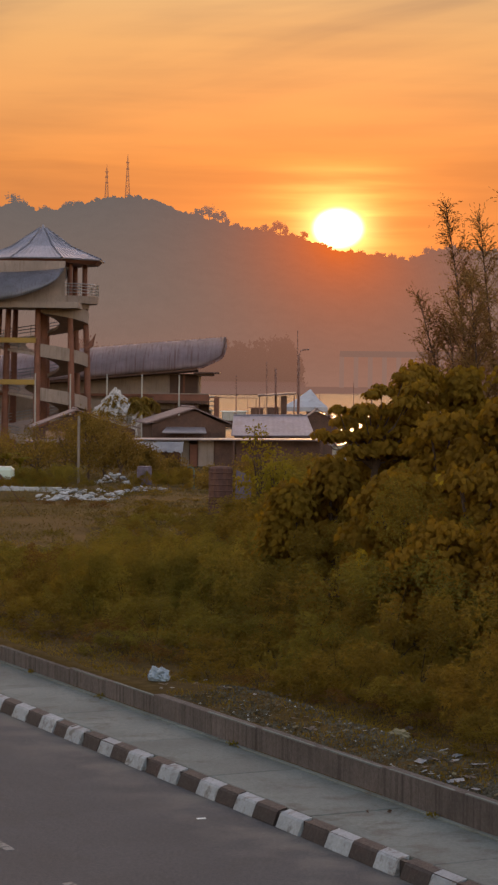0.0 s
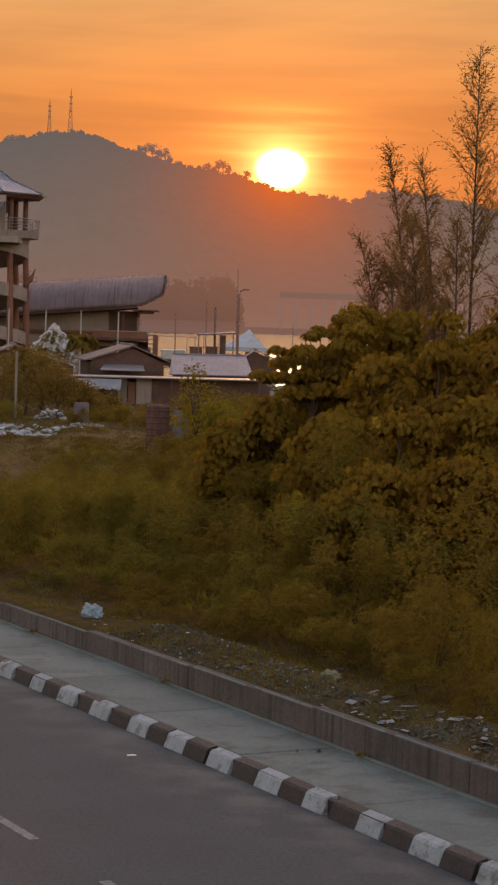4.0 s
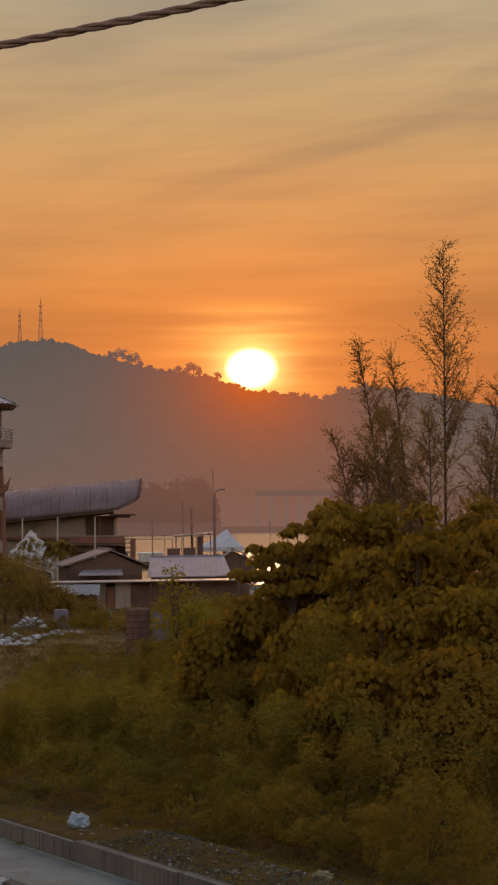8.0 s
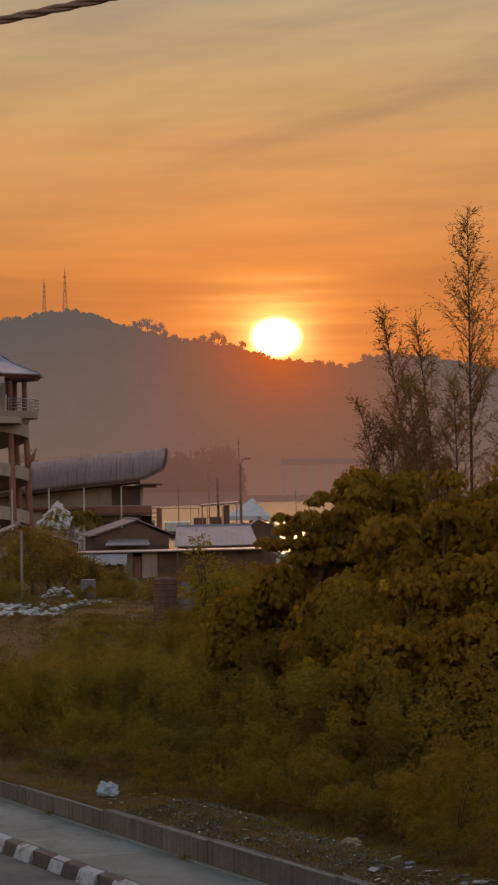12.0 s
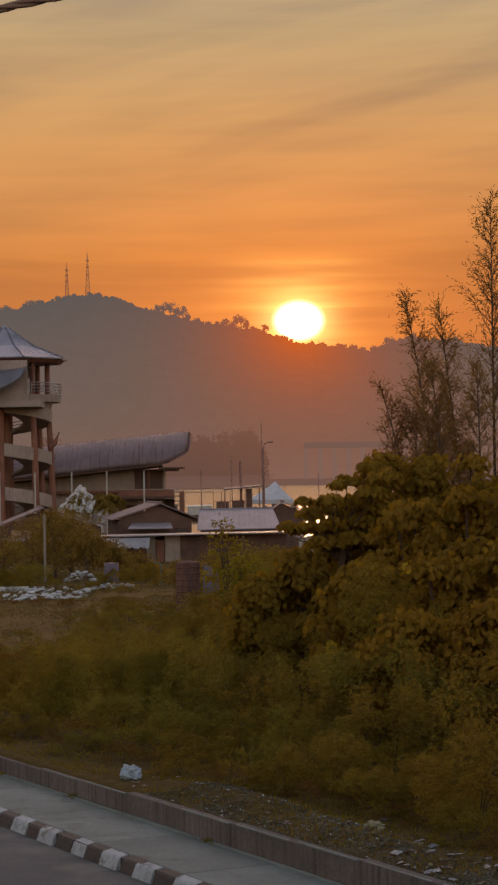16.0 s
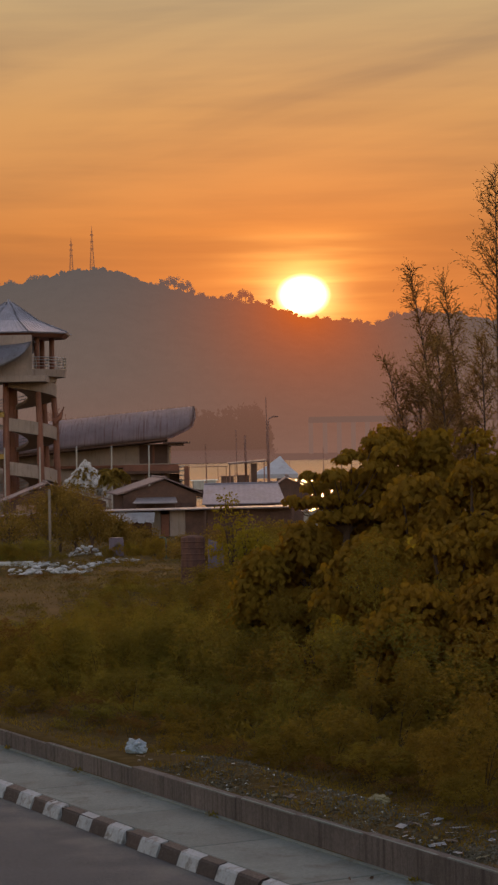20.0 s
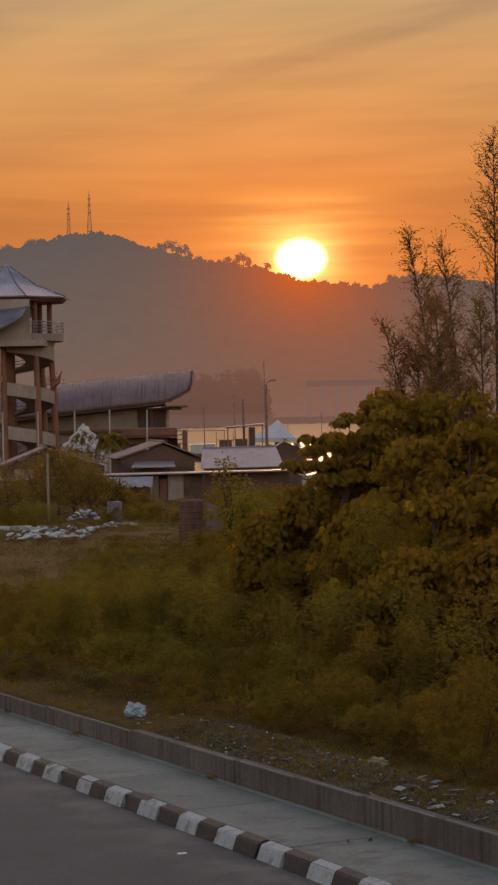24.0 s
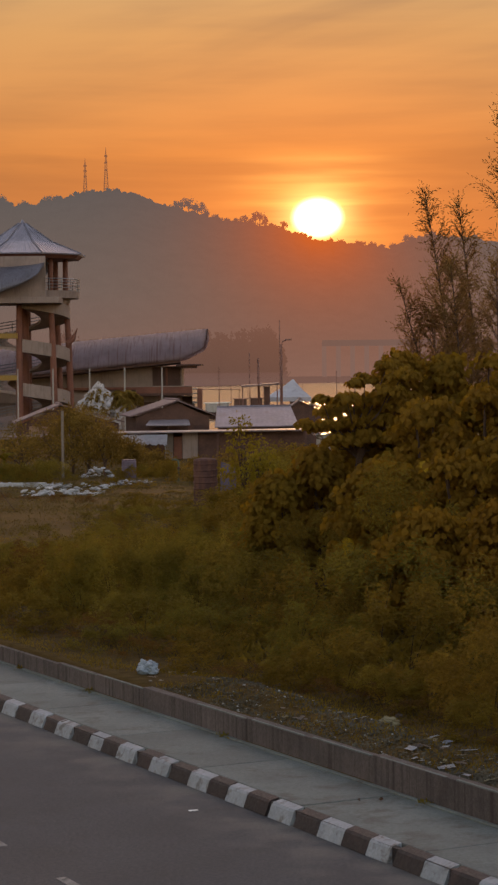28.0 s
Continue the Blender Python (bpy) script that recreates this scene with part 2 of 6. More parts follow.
LINE_PAINT = surface("road_line_paint", (0.20, 0.20, 0.20), 0.8, 0.3, 0.4, 4.0, 40.0, 0.3, stains=(0.055, 0.056, 0.06), stain_amount=0.9)
SOIL = surface("ground_soil_grass", (0.066, 0.042, 0.012), 0.95, 0.4, 0.35, 0.12, 5.0, 0.6, stains=(0.10, 0.060, 0.022), stain_amount=0.45, spec=0.05)
BARK = surface("bark", (0.075, 0.042, 0.026), 0.9, 0.3, 0.3, 2.0, 40.0, 0.5)
TWIG = surface("dark_twigs", (0.055, 0.035, 0.016), 0.95, 0.3, 0.3, 2.0, 40.0, 0.3, spec=0.05)
RUST_ROOF = surface("weathered_metal_roof", (0.265, 0.192, 0.212), 0.55, 0.2, 0.05, 0.5, 6.0, 0.30, metal=0.0, stains=(0.17, 0.085, 0.08), stain_amount=0.95, streaks=2, ridge=0.5)
SEAM_ROOF = surface("blue_grey_metal_roof", (0.225, 0.215, 0.265), 0.42, 0.25, 0.12, 0.5, 6.0, 0.15, metal=0.25, stains=(0.12, 0.10, 0.11), stain_amount=0.55, streaks=True)
ZINC = surface("dull_mauve_zinc", (0.162, 0.142, 0.176), 0.55, 0.2, 0.15, 0.5, 6.0, 0.25, stains=(0.12, 0.085, 0.08), stain_amount=0.5, ridge=0.4)
SHED_ROOF = surface("corrugated_zinc", (0.182, 0.155, 0.170), 0.6, 0.2, 0.1, 0.6, 5.0, 0.35, metal=0.0, stains=(0.2, 0.12, 0.09), stain_amount=0.4, ridge=0.35)
BROWN_ROOF = surface("rusted_zinc", (0.155, 0.103, 0.105), 0.7, 0.25, 0.2, 0.7, 5.0, 0.35, stains=(0.07, 0.04, 0.03), stain_amount=0.5, ridge=0.35)
BEIGE = surface("beige_render", (0.240, 0.183, 0.162), 0.85, 0.18, 0.12, 0.5, 8.0, 0.15, stains=(0.12, 0.088, 0.072), stain_amount=0.5, streaks=True)
COLUMN_RED = surface("red_brown_paint", (0.150, 0.058, 0.038), 0.75, 0.25, 0.12, 0.7, 8.0, 0.15)
YELLOW = surface("yellow_paint", (0.25, 0.15, 0.03), 0.6, 0.12, 0.1, 0.8, 8.0, 0.1)
PALE = surface("pale_wall_paint", (0.31, 0.285, 0.27), 0.85, 0.15, 0.1, 0.6, 8.0, 0.15, stains=(0.2, 0.17, 0.14), stain_amount=0.45, streaks=True)
DARK_WOOD = surface("dark_timber", (0.088, 0.043, 0.032), 0.8, 0.35, 0.25, 1.0, 12.0, 0.3)
DIM = surface("dim_brown_boards", (0.23, 0.14, 0.10), 0.85, 0.25, 0.15, 0.9, 10.0, 0.2, stains=(0.36, 0.27, 0.22), stain_amount=0.6, streaks=True)
# dark brown painted for the shade inside openings; tyres and car glass too
DARK_IN = surface("shaded_interior", (0.075, 0.042, 0.035), 0.9, 0.2, 0.1)
WHITE = surface("white_sheet", (0.72, 0.72, 0.72), 0.6, 0.08, 0.06, 0.8, 10.0, 0.1)
CANVAS = surface("white_canvas", (0.38, 0.365, 0.40), 0.8, 0.10, 0.08, 0.6, 6.0, 0.1, stains=(0.22, 0.18, 0.17), stain_amount=0.4)
STEEL = surface("galvanised_steel", (0.21, 0.205, 0.215), 0.45, 0.1, 0.1, 2.0, 20.0, 0.1, metal=0.6)
POLE_CONCRETE = surface("pole_concrete", (0.17, 0.135, 0.115), 0.85, 0.15, 0.15, 1.0, 20.0, 0.2)
RUBBLE_STONE = surface("pale_rubble", (0.42, 0.42, 0.435), 0.85, 0.35, 0.3, 1.3, 10.0, 0.4, stains=(0.12, 0.09, 0.06), stain_amount=0.6, each=0.45)
ROCK = surface("whitewashed_rock", (0.40, 0.37, 0.37), 0.9, 0.3, 0.2, 1.6, 6.0, 0.5, stains=(0.10, 0.075, 0.05), stain_amount=0.9)
PLASTIC = surface("white_plastic", (0.21, 0.255, 0.31), 0.4, 0.15, 0.08, 5.0, 30.0, 0.3)
TAN = surface("tan_sack", (0.19, 0.165, 0.095), 0.8, 0.2, 0.1, 5.0, 30.0, 0.4)
TANK = surface("dark_rusty_steel", (0.088, 0.047, 0.042), 0.85, 0.35, 0.2, 1.2, 8.0, 0.3, stains=(0.14, 0.07, 0.045), stain_amount=0.5, streaks=True, spec=0.1)
CABLE = surface("cable_sheath", (0.155, 0.082, 0.056), 0.6, 0.2, 0.2, 20.0, 90.0, 0.3)
MAST = surface("mast_steel", (0.22, 0.11, 0.09), 0.7, 0.1, 0.1)
PIPE_GREEN = surface("green_pipe_paint", (0.075, 0.095, 0.060), 0.6, 0.2, 0.15, 3.0, 20.0, 0.15)
DRUM_VIOLET = surface("violet_plastic", (0.105, 0.080, 0.115), 0.6, 0.2, 0.12, 1.5, 12.0, 0.12)
LEAF_BIG = foliage("broad_leaf", (0.196, 0.107, 0.014), (0.262, 0.150, 0.021), (0.50, 0.37, 0.03), 0.58, 0.002)
LEAF_BUSH = foliage("bush_leaf", (0.130, 0.080, 0.015), (0.250, 0.166, 0.031), (0.24, 0.18, 0.03), 0.54, 0.006)
LEAF_LIGHT = foliage("young_leaf", (0.115, 0.084, 0.017), (0.238, 0.180, 0.036), (0.26, 0.20, 0.04), 0.54, 0.006)
LEAF_SAPLING = foliage("sapling_leaf", (0.15, 0.115, 0.014), (0.27, 0.20, 0.026), None, 0.5)
LEAF_DRY = foliage("withered_leaf", (0.100, 0.046, 0.014), (0.170, 0.086, 0.023), (0.18, 0.11, 0.03), 0.42, 0.03)
LEAF_FAR = foliage("scrub_leaf", (0.135, 0.085, 0.022), (0.245, 0.155, 0.038), (0.28, 0.19, 0.06), 0.40, 0.05)
LEAF_YELLOW = foliage("yellow_leaf", (0.30, 0.18, 0.012), (0.38, 0.24, 0.016), None, 0.4)
NEEDLE = foliage("needle_spray", (0.20, 0.108, 0.050), (0.31, 0.170, 0.078), None, 0.58)
GRASS = foliage("dry_grass", (0.092, 0.060, 0.020), (0.150, 0.100, 0.034), (0.20, 0.14, 0.06), 0.3, 0.1)

# air light of the far land is put into these emission ramps
HAZE = distance("hill_haze_glow", [(0.0, (0.235, 0.135, 0.104)), (0.12, (0.203, 0.122, 0.096)), (0.40, (0.168, 0.120, 0.100)), (0.80, (0.138, 0.109, 0.097)), (1.0, (0.124, 0.102, 0.094))],
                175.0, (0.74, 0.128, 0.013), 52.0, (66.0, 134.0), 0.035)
HAZE_NEAR = distance("shore_haze_glow", [(0.0, (0.165, 0.096, 0.080)), (0.10, (0.160, 0.088, 0.072)), (0.12, (0.135, 0.074, 0.056)), (0.6, (0.150, 0.080, 0.060)), (1.0, (0.175, 0.092, 0.072))], 38.0, (0.25, 0.09, 0.055), 34.0, (45.0, 80.0), 0.02)
# bridge and masts glow with painted haze; lit piers get a paler emission
HAZE_STEEL = distance("concrete_haze_glow", [(0.0, (0.212, 0.120, 0.094)), (0.73, (0.206, 0.116, 0.090)), (0.75, (0.186, 0.105, 0.083)), (1.0, (0.190, 0.107, 0.084))], 27.0, (0.24, 0.10, 0.06), 24.0, (45.0, 90.0), 0.02)
HAZE_PIER = distance("pale_concrete_haze_glow", [(0.0, (0.224, 0.127, 0.100)), (1.0, (0.228, 0.129, 0.101))], 27.0, (0.26, 0.12, 0.07), 24.0, (45.0, 90.0), 0.02)
HAZE_MAST = distance("mast_haze_glow", [(0.0, (0.19, 0.085, 0.05)), (1.0, (0.25, 0.10, 0.05))], 220.0, (0.3, 0.09, 0.03), 20.0, (66.0, 138.0), 0.0)

water_mat = bpy.data.materials.new("calm_water")
water_mat.use_nodes = True
n = Nodes(water_mat.node_tree)
spot = n.add("ShaderNodeNewGeometry").outputs["Position"]
ripple = n.noise(n.mapped(spot, (0.42, 0.42, 1.0)), 1.0, 4.0, 0.6)
dent = n.add("ShaderNodeBump", Strength=0.14, Distance=0.9, Height=ripple)
# constant tilt towards the road lifts the reflection above the hill
facing = n.add("ShaderNodeVectorMath", i0=dent.outputs[0], i1=(0.0, -0.060, 0.0))
facing.operation = "ADD"
level_ = n.add("ShaderNodeVectorMath", i0=facing.outputs[0])
level_.operation = "NORMALIZE"
p = n.add("ShaderNodeBsdfPrincipled", Base_Color=(0.012, 0.010, 0.008, 1.0), Roughness=0.24, Normal=level_.outputs[0])
p.inputs["IOR"].default_value = 2.3
# part of the orange sky reflection is painted in by this tint
p.inputs["Specular Tint"].default_value = (1.0, 0.80, 0.48, 1.0)
n.tree.links.new(p.outputs[0], n.add("ShaderNodeOutputMaterial").inputs[0])

# ---------------------------------------------------------------- builders


def finish(bm, name, material, parent=None, label="", smooth=False):
    mesh = bpy.data.meshes.new(name)
    bm.to_mesh(mesh)
    bm.free()
    if smooth:
        for poly in mesh.polygons:
            poly.use_smooth = True
    mesh.materials.append(material)
    ob = new(name, mesh)
    if parent is not None:
        ob.parent = parent
    if label:
        ob["label"] = label
    return ob


def part(name, bm, material, parent, label="", smooth=False):
    return finish(bm, name, material, parent, label, smooth)


def thing(name, place, label, category, group="", kind="", turn=0.0):
    ob = new(name)
    ob.empty_display_size = 0.2
    ob.matrix_world = pose(*place, 0, 0, turn)
    return tagged(ob, label, category, group, kind)


def add_box(bm, lo, hi, bevel=0.0):
    lo, hi = Vector(lo), Vector(hi)
    made = bmesh.ops.create_cube(bm, size=1.0, matrix=Matrix.Translation((lo + hi) / 2) @ Matrix.Diagonal((*(hi - lo), 1.0)))
    if bevel:
        edges = {e for v in made["verts"] for e in v.link_edges}
        bmesh.ops.bevel(bm, geom=list(edges), offset=bevel, segments=1, affect="EDGES")
    return bm


def box(lo, hi, bevel=0.0):
    return add_box(bmesh.new(), lo, hi, bevel)


def add_tube(bm, points, radii, sides=8, caps=True):
    """A tube along points with a radius at each."""
    rings = []
    for i, q in enumerate(points):
        q = Vector(q)
        ahead = Vector(points[min(i + 1, len(points) - 1)]) - Vector(points[max(i - 1, 0)])
        ahead.normalize()
        side = ahead.cross(Vector((0.31, 0.2, 1.0)) if abs(ahead.z) < 0.9 else Vector((1, 0.1, 0))).normalized()
        up = side.cross(ahead)
        rings.append([bm.verts.new(q + (side * math.cos(a) + up * math.sin(a)) * radii[i]) for a in [2 * math.pi * k / sides for k in range(sides)]])
    for a, b in zip(rings, rings[1:]):
        for k in range(sides):
            bm.faces.new((a[k], a[(k + 1) % sides], b[(k + 1) % sides], b[k]))
    if caps:
        bm.faces.new(rings[0])
        bm.faces.new(rings[-1][::-1])
    return bm


def tube(points, radii, sides=8):
    return add_tube(bmesh.new(), points, radii, sides)


def add_sheet(bm, corners, thick):
    """A flat sheet from four corners, counter-clockwise seen from above, given thickness downwards."""
    top = [bm.verts.new(c) for c in corners]
    low = [bm.verts.new(Vector(c) - Vector((0, 0, thick))) for c in corners]
    bm.faces.new(top)
    bm.faces.new(low[::-1])
    for i in range(4):
        j = (i + 1) % 4
        bm.faces.new((top[i], low[i], low[j], top[j]))
    return bm


def sheet(corners, thick=0.05):
    return add_sheet(bmesh.new(), corners, thick)


def array_mesh(name, verts, faces, material, parent=None, label=""):
    mesh = bpy.data.meshes.new(name)
    mesh.from_pydata(np.asarray(verts).tolist(), [], faces if isinstance(faces, list) else faces.tolist())
    mesh.materials.append(material)
    ob = new(name, mesh)
    if parent is not None:
        ob.parent = parent
    if label:
        ob["label"] = label
    return ob


def leaf_arrays(centres, ways, size, rng, slim=0.5, droop=0.35, simple=False):
    """Folded leaves: six corners and two quads each, pointing along ways."""
    k = len(centres)
    ways = ways / (np.linalg.norm(ways, axis=1, keepdims=True) + 1e-9)
    spin = rng.normal(size=(k, 3))
    side = np.cross(ways, spin)
    side /= np.linalg.norm(side, axis=1, keepdims=True) + 1e-9
    up = np.cross(side, ways)
    s = size * rng.uniform(0.6, 1.35, (k, 1))
    a, b = ways * s, side * s * slim * 0.5
    fold = up * s * 0.12
    tip = centres + a - np.array([[0, 0, 1.0]]) * s * droop
    if simple:
        m_ = centres + a * 0.5 - np.array([[0, 0, 1.0]]) * s * droop * 0.2
        v = np.stack([centres, m_ + b + fold, tip, m_ - b + fold], 1).reshape(-1, 3)
        return v, np.arange(k * 4).reshape(-1, 4)
    mid1, mid2 = centres + a * 0.35, centres + a * 0.7 - np.array([[0, 0, 1.0]]) * s * droop * 0.4
    v = np.stack([centres, mid1 + b + fold, mid2 + b * 0.8 + fold, tip, mid2 - b * 0.8 + fold, mid1 - b + fold], 1).reshape(-1, 3)
    base = np.arange(k)[:, None] * 6
    f = np.concatenate([base + [[0, 1, 2, 3]], base + [[0, 3, 4, 5]]])
    return v, f


def hanging_leaves(centres, out, size, rng, wide=0.9):
    """Large heart-shaped leaves that hang from their stalks: ten corners round a midrib, folded and bent towards the tip."""
    k = len(centres)
    ways = out * np.array([0.55, 0.55, 0.2]) + rng.normal(size=(k, 3)) * 0.18 + np.array([0, 0, -0.75])
    ways /= np.linalg.norm(ways, axis=1, keepdims=True) + 1e-9
    side = np.cross(ways, out + rng.normal(size=(k, 3)) * 0.35)
    side /= np.linalg.norm(side, axis=1, keepdims=True) + 1e-9
    face = np.cross(side, ways)
    s = size * rng.uniform(0.6, 1.3, (k, 1))
    rib, left, right = [], [], []
    for along_, half, bow in ((0.0, 0.0, 0.0), (0.06, 0.34, 0.02), (0.30, 0.50, 0.06), (0.62, 0.38, 0.03), (1.0, 0.0, -0.12)):
        q = centres + ways * s * along_ + face * s * bow
        rib.append(q)
        left.append(q + side * s * half * wide - face * s * half * 0.22 - ways * s * (0.05 if along_ < 0.1 else 0.0))
        right.append(q - side * s * half * wide - face * s * half * 0.22 - ways * s * (0.05 if along_ < 0.1 else 0.0))
    v = np.stack([rib[0], left[1], left[2], left[3], rib[4], right[3], right[2], right[1], rib[2], rib[3]], 1).reshape(-1, 3)
    base = np.arange(k)[:, None] * 10
    f = np.concatenate([base + [[0, 1, 2, 8]], base + [[8, 2, 3, 9]], base + [[0, 8, 6, 7]], base + [[8, 9, 5, 6]]])
    tips = np.concatenate([base + [[9, 3, 4]], base + [[9, 4, 5]]])
    return v, f.tolist() + tips.tolist()


# ---------------------------------------------------------------- the lie of the land: u runs along the road, n away from it
U, N = np.array([-0.4515, 0.8923]), np.array([0.8923, 0.4515])
ROAD = Matrix(((N[0], U[0], 0, 0), (N[1], U[1], 0, 0), (0, 0, 1, 0), (0, 0, 0, 1)))  # local x = n, y = u
KERB_N, WALL_N = 10.105, 11.45


def land(x, y):
    """Height of the ground."""
    d = x * N[0] + y * N[1]
    verge = 0.46 - 0.02 * min(max(d - 11.5, 0.0), 3.0)
    far = max(0.0, y - 40.0)
    z = verge - 0.0165 * min(far, 170.0)
    z += 0.10 * noise.noise((x * 0.35, y * 0.35, 2.0)) * min(1.0, max(0.0, d - 12.0))
    u = x * U[0] + y * U[1]
    if 11.6 < d < 13.8 and 13.0 < u < 27.0:
        z += (0.10 + 0.12 * noise.noise((x * 1.1, y * 1.1, 6.0))) * math.exp(-((d - 12.35) / 0.42) ** 2) * min(1.0, (27.0 - u) / 2.0, (u - 13.0) / 2.0)
    if y > 240.0:
        z -= (y - 240.0) * 0.06
    return z

# ---------------------------------------------------------------- ground, water and road
def spread(*runs):
    out = []
    for a, b, step in runs:
        out += list(np.arange(a, b - 1e-6, step))
    return out


n_lines = spread((-900, -100, 200), (-100, 10, 22)) + [11.30, 11.52, 11.7] + spread((11.9, 14.0, 0.15), (14.0, 30, 0.75), (30, 90, 4), (90, 420, 15), (420, 2400, 180)) + [2600]
u_lines = spread((-600, -40, 80), (-40, 4, 8), (4, 12, 0.75), (12, 29, 0.3), (29, 44, 0.75), (44, 120, 4), (120, 420, 15), (420, 3000, 180)) + [3200]
verts, faces = [], []
for a in n_lines:
    for b in u_lines:
        q = N * a + U * b
        verts.append((q[0], q[1], -0.35 if a < 11.4 else max(-7.0, land(q[0], q[1]))))
cols = len(u_lines)
for i in range(len(n_lines) - 1):
    for j in range(cols - 1):
        faces.append((i * cols + j, (i + 1) * cols + j, (i + 1) * cols + j + 1, i * cols + j + 1))
ground = tagged(array_mesh("ground", verts, faces, SOIL), "bare brown soil with patches of dry grass sloping to the water", "ground", kind="structure")
for poly in ground.data.polygons:
    poly.use_smooth = True

water = tagged(finish(box((-2600, 250, -3.4), (2600, 4200, -3.0)), "water", water_mat), "calm bay water reflecting the orange evening sky", "water", kind="structure")

road = tagged(finish(box((4.2, -160.0, -0.30), (KERB_N + 0.06, 200.0, 0.0)), "road", ASPHALT), "worn grey asphalt road with faint tyre stains", "road", kind="structure")
road.matrix_world = ROAD
line = tagged(finish(box((7.18, 0.0, -0.01), (7.28, 0.91, 0.005)), "lane_marking", LINE_PAINT), "faded white painted dash on the asphalt", "road marking", "painted dashes on the road", "structure")
line.matrix_world = ROAD @ pose(0, 14.83, 0)
for k in range(-6, 14):
    if k:
        copy_thing(line, ROAD @ pose(0, 14.83 + 2.4 * k, 0))

near_side = tagged(finish(box((-9.0, -160.0, -0.30), (4.19, 200.0, 0.12)), "pavement_near_side", CONCRETE), "plain concrete apron on the near side of the road", "pavement", kind="structure")
near_side.matrix_world = ROAD
deck_ = tagged(finish(box((-2.6, -4.0, 2.95), (0.7, 4.0, 3.12), 0.02), "balcony_floor", CONCRETE), "plain concrete balcony floor above the road", "balcony", kind="structure")
deck_.matrix_world = ROAD
back_ = tagged(finish(box((-2.9, -4.0, 0.0), (-2.6, 4.0, 5.9)), "wall_behind_balcony", PALE), "plain pale wall behind the balcony", "wall", kind="structure")
back_.matrix_world = ROAD
for y in (-3.8, 3.6):
    prop = tagged(finish(box((0.3, y, 0.0), (0.55, y + 0.25, 2.95), 0.02), "balcony_column", PALE), "plain square column under the balcony", "column", kind="structure")
    prop.matrix_world = ROAD

# pavement of cast concrete bays
pavement = tagged(finish(box((KERB_N + 0.172, -120, -0.25), (WALL_N + 0.05, 160, 0.165)), "pavement", CONCRETE), "grey concrete pavement between kerb and low wall", "pavement", kind="structure")
pavement.matrix_world = ROAD
slab_mesh = None
for k in range(46):
    if slab_mesh is None:
        slab = part("slab", box((KERB_N + 0.178, 0.008, 0.10), (WALL_N - 0.05, 2.392, 0.18), 0.008), CONCRETE, pavement)
        slab_mesh = slab.data
    else:
        slab = new("slab", slab_mesh)
        slab.parent = pavement
    slab.location = (0, 2.4 * k - 19.25, random.uniform(-0.004, 0.003))
# narrow gutter ledge at the foot of the wall
part("gutter_edge", box((WALL_N - 0.052, -120, 0.10), (WALL_N + 0.01, 160, 0.20), 0.008), CONCRETE, pavement)

# kerb of blocks painted white and black in turn
kerb = tagged(finish(box((KERB_N + 0.07, -120, -0.2), (KERB_N + 0.14, 160, 0.15)), "kerb", KERB_BLACK), "concrete kerb painted in white and black blocks", "kerb", kind="structure")
kerb.matrix_world = ROAD
bm = bmesh.new()
profile = [(0.0, -0.1), (0.004, 0.01), (0.052, 0.132), (0.075, 0.156), (0.17, 0.178), (0.17, -0.1)]
ends = [[bm.verts.new((KERB_N + a, y, b)) for a, b in profile] for y in (0.003, 0.4875)]
bm.faces.new(ends[0])
bm.faces.new(ends[1][::-1])
for i in range(6):
    j = (i + 1) % 6
    bm.faces.new((ends[0][j], ends[0][i], ends[1][i], ends[1][j]))
bmesh.ops.recalc_face_normals(bm, faces=bm.faces[:])
white_block = part("kerb_block", bm, KERB_WHITE, kerb)
black_mesh = white_block.data.copy()
black_mesh.materials[0] = KERB_BLACK
white_block.location = (0, 0.445, 0)
for k in range(-30, 56):
    for shift, mesh in ((0.445, white_block.data), (0.9355, black_mesh)):
        if k == 0 and shift < 0.5:
            continue
        block = new("kerb_block", mesh)
        block.parent = kerb
        block.location = (random.uniform(-0.006, 0.006), 0.981 * k + shift, random.uniform(-0.005, 0.004))
        block.rotation_euler = (0, 0, radians(random.uniform(-0.35, 0.35)))

# low concrete wall along the back of the pavement
low_wall = tagged(finish(box((WALL_N + 0.03, -120, -0.2), (WALL_N + 0.13, 160, 0.40)), "wall_roadside", WALL_CONCRETE), "low weathered concrete wall with dark streaks", "wall", kind="structure")
low_wall.matrix_world = ROAD
panel_mesh = None
for k in range(30):
    if panel_mesh is None:
        panel = part("wall_panel", box((WALL_N, 0.002, -0.02), (WALL_N + 0.14, 2.998, 0.507), 0.008), WALL_CONCRETE, low_wall)
        panel_mesh = panel.data
    else:
        panel = new("wall_panel", panel_mesh)
        panel.parent = low_wall
    panel.location = (random.uniform(-0.006, 0.006), 3.0 * k - 19.28, random.uniform(-0.006, 0.006) - 0.0075 * min(16.0, max(0.0, 3.0 * k - 36.5)))

# pale strips along the top front edge of the wall, with gaps
cap_mesh = None
for k in range(60):
    if random.random() < 0.15:
        continue
    if cap_mesh is None:
        cap = part("worn_edge", box((WALL_N - 0.003, 0.05, 0.497), (WALL_N + 0.035, 1.35, 0.513), 0.003), CONCRETE, low_wall)
        cap_mesh = cap.data
    else:
        cap = new("worn_edge", cap_mesh)
        cap.parent = low_wall
    cap.location = (0.0, 1.5 * k - 19.28, 0.004 - 0.0075 * min(16.0, max(0.0, 1.5 * k - 36.5)))

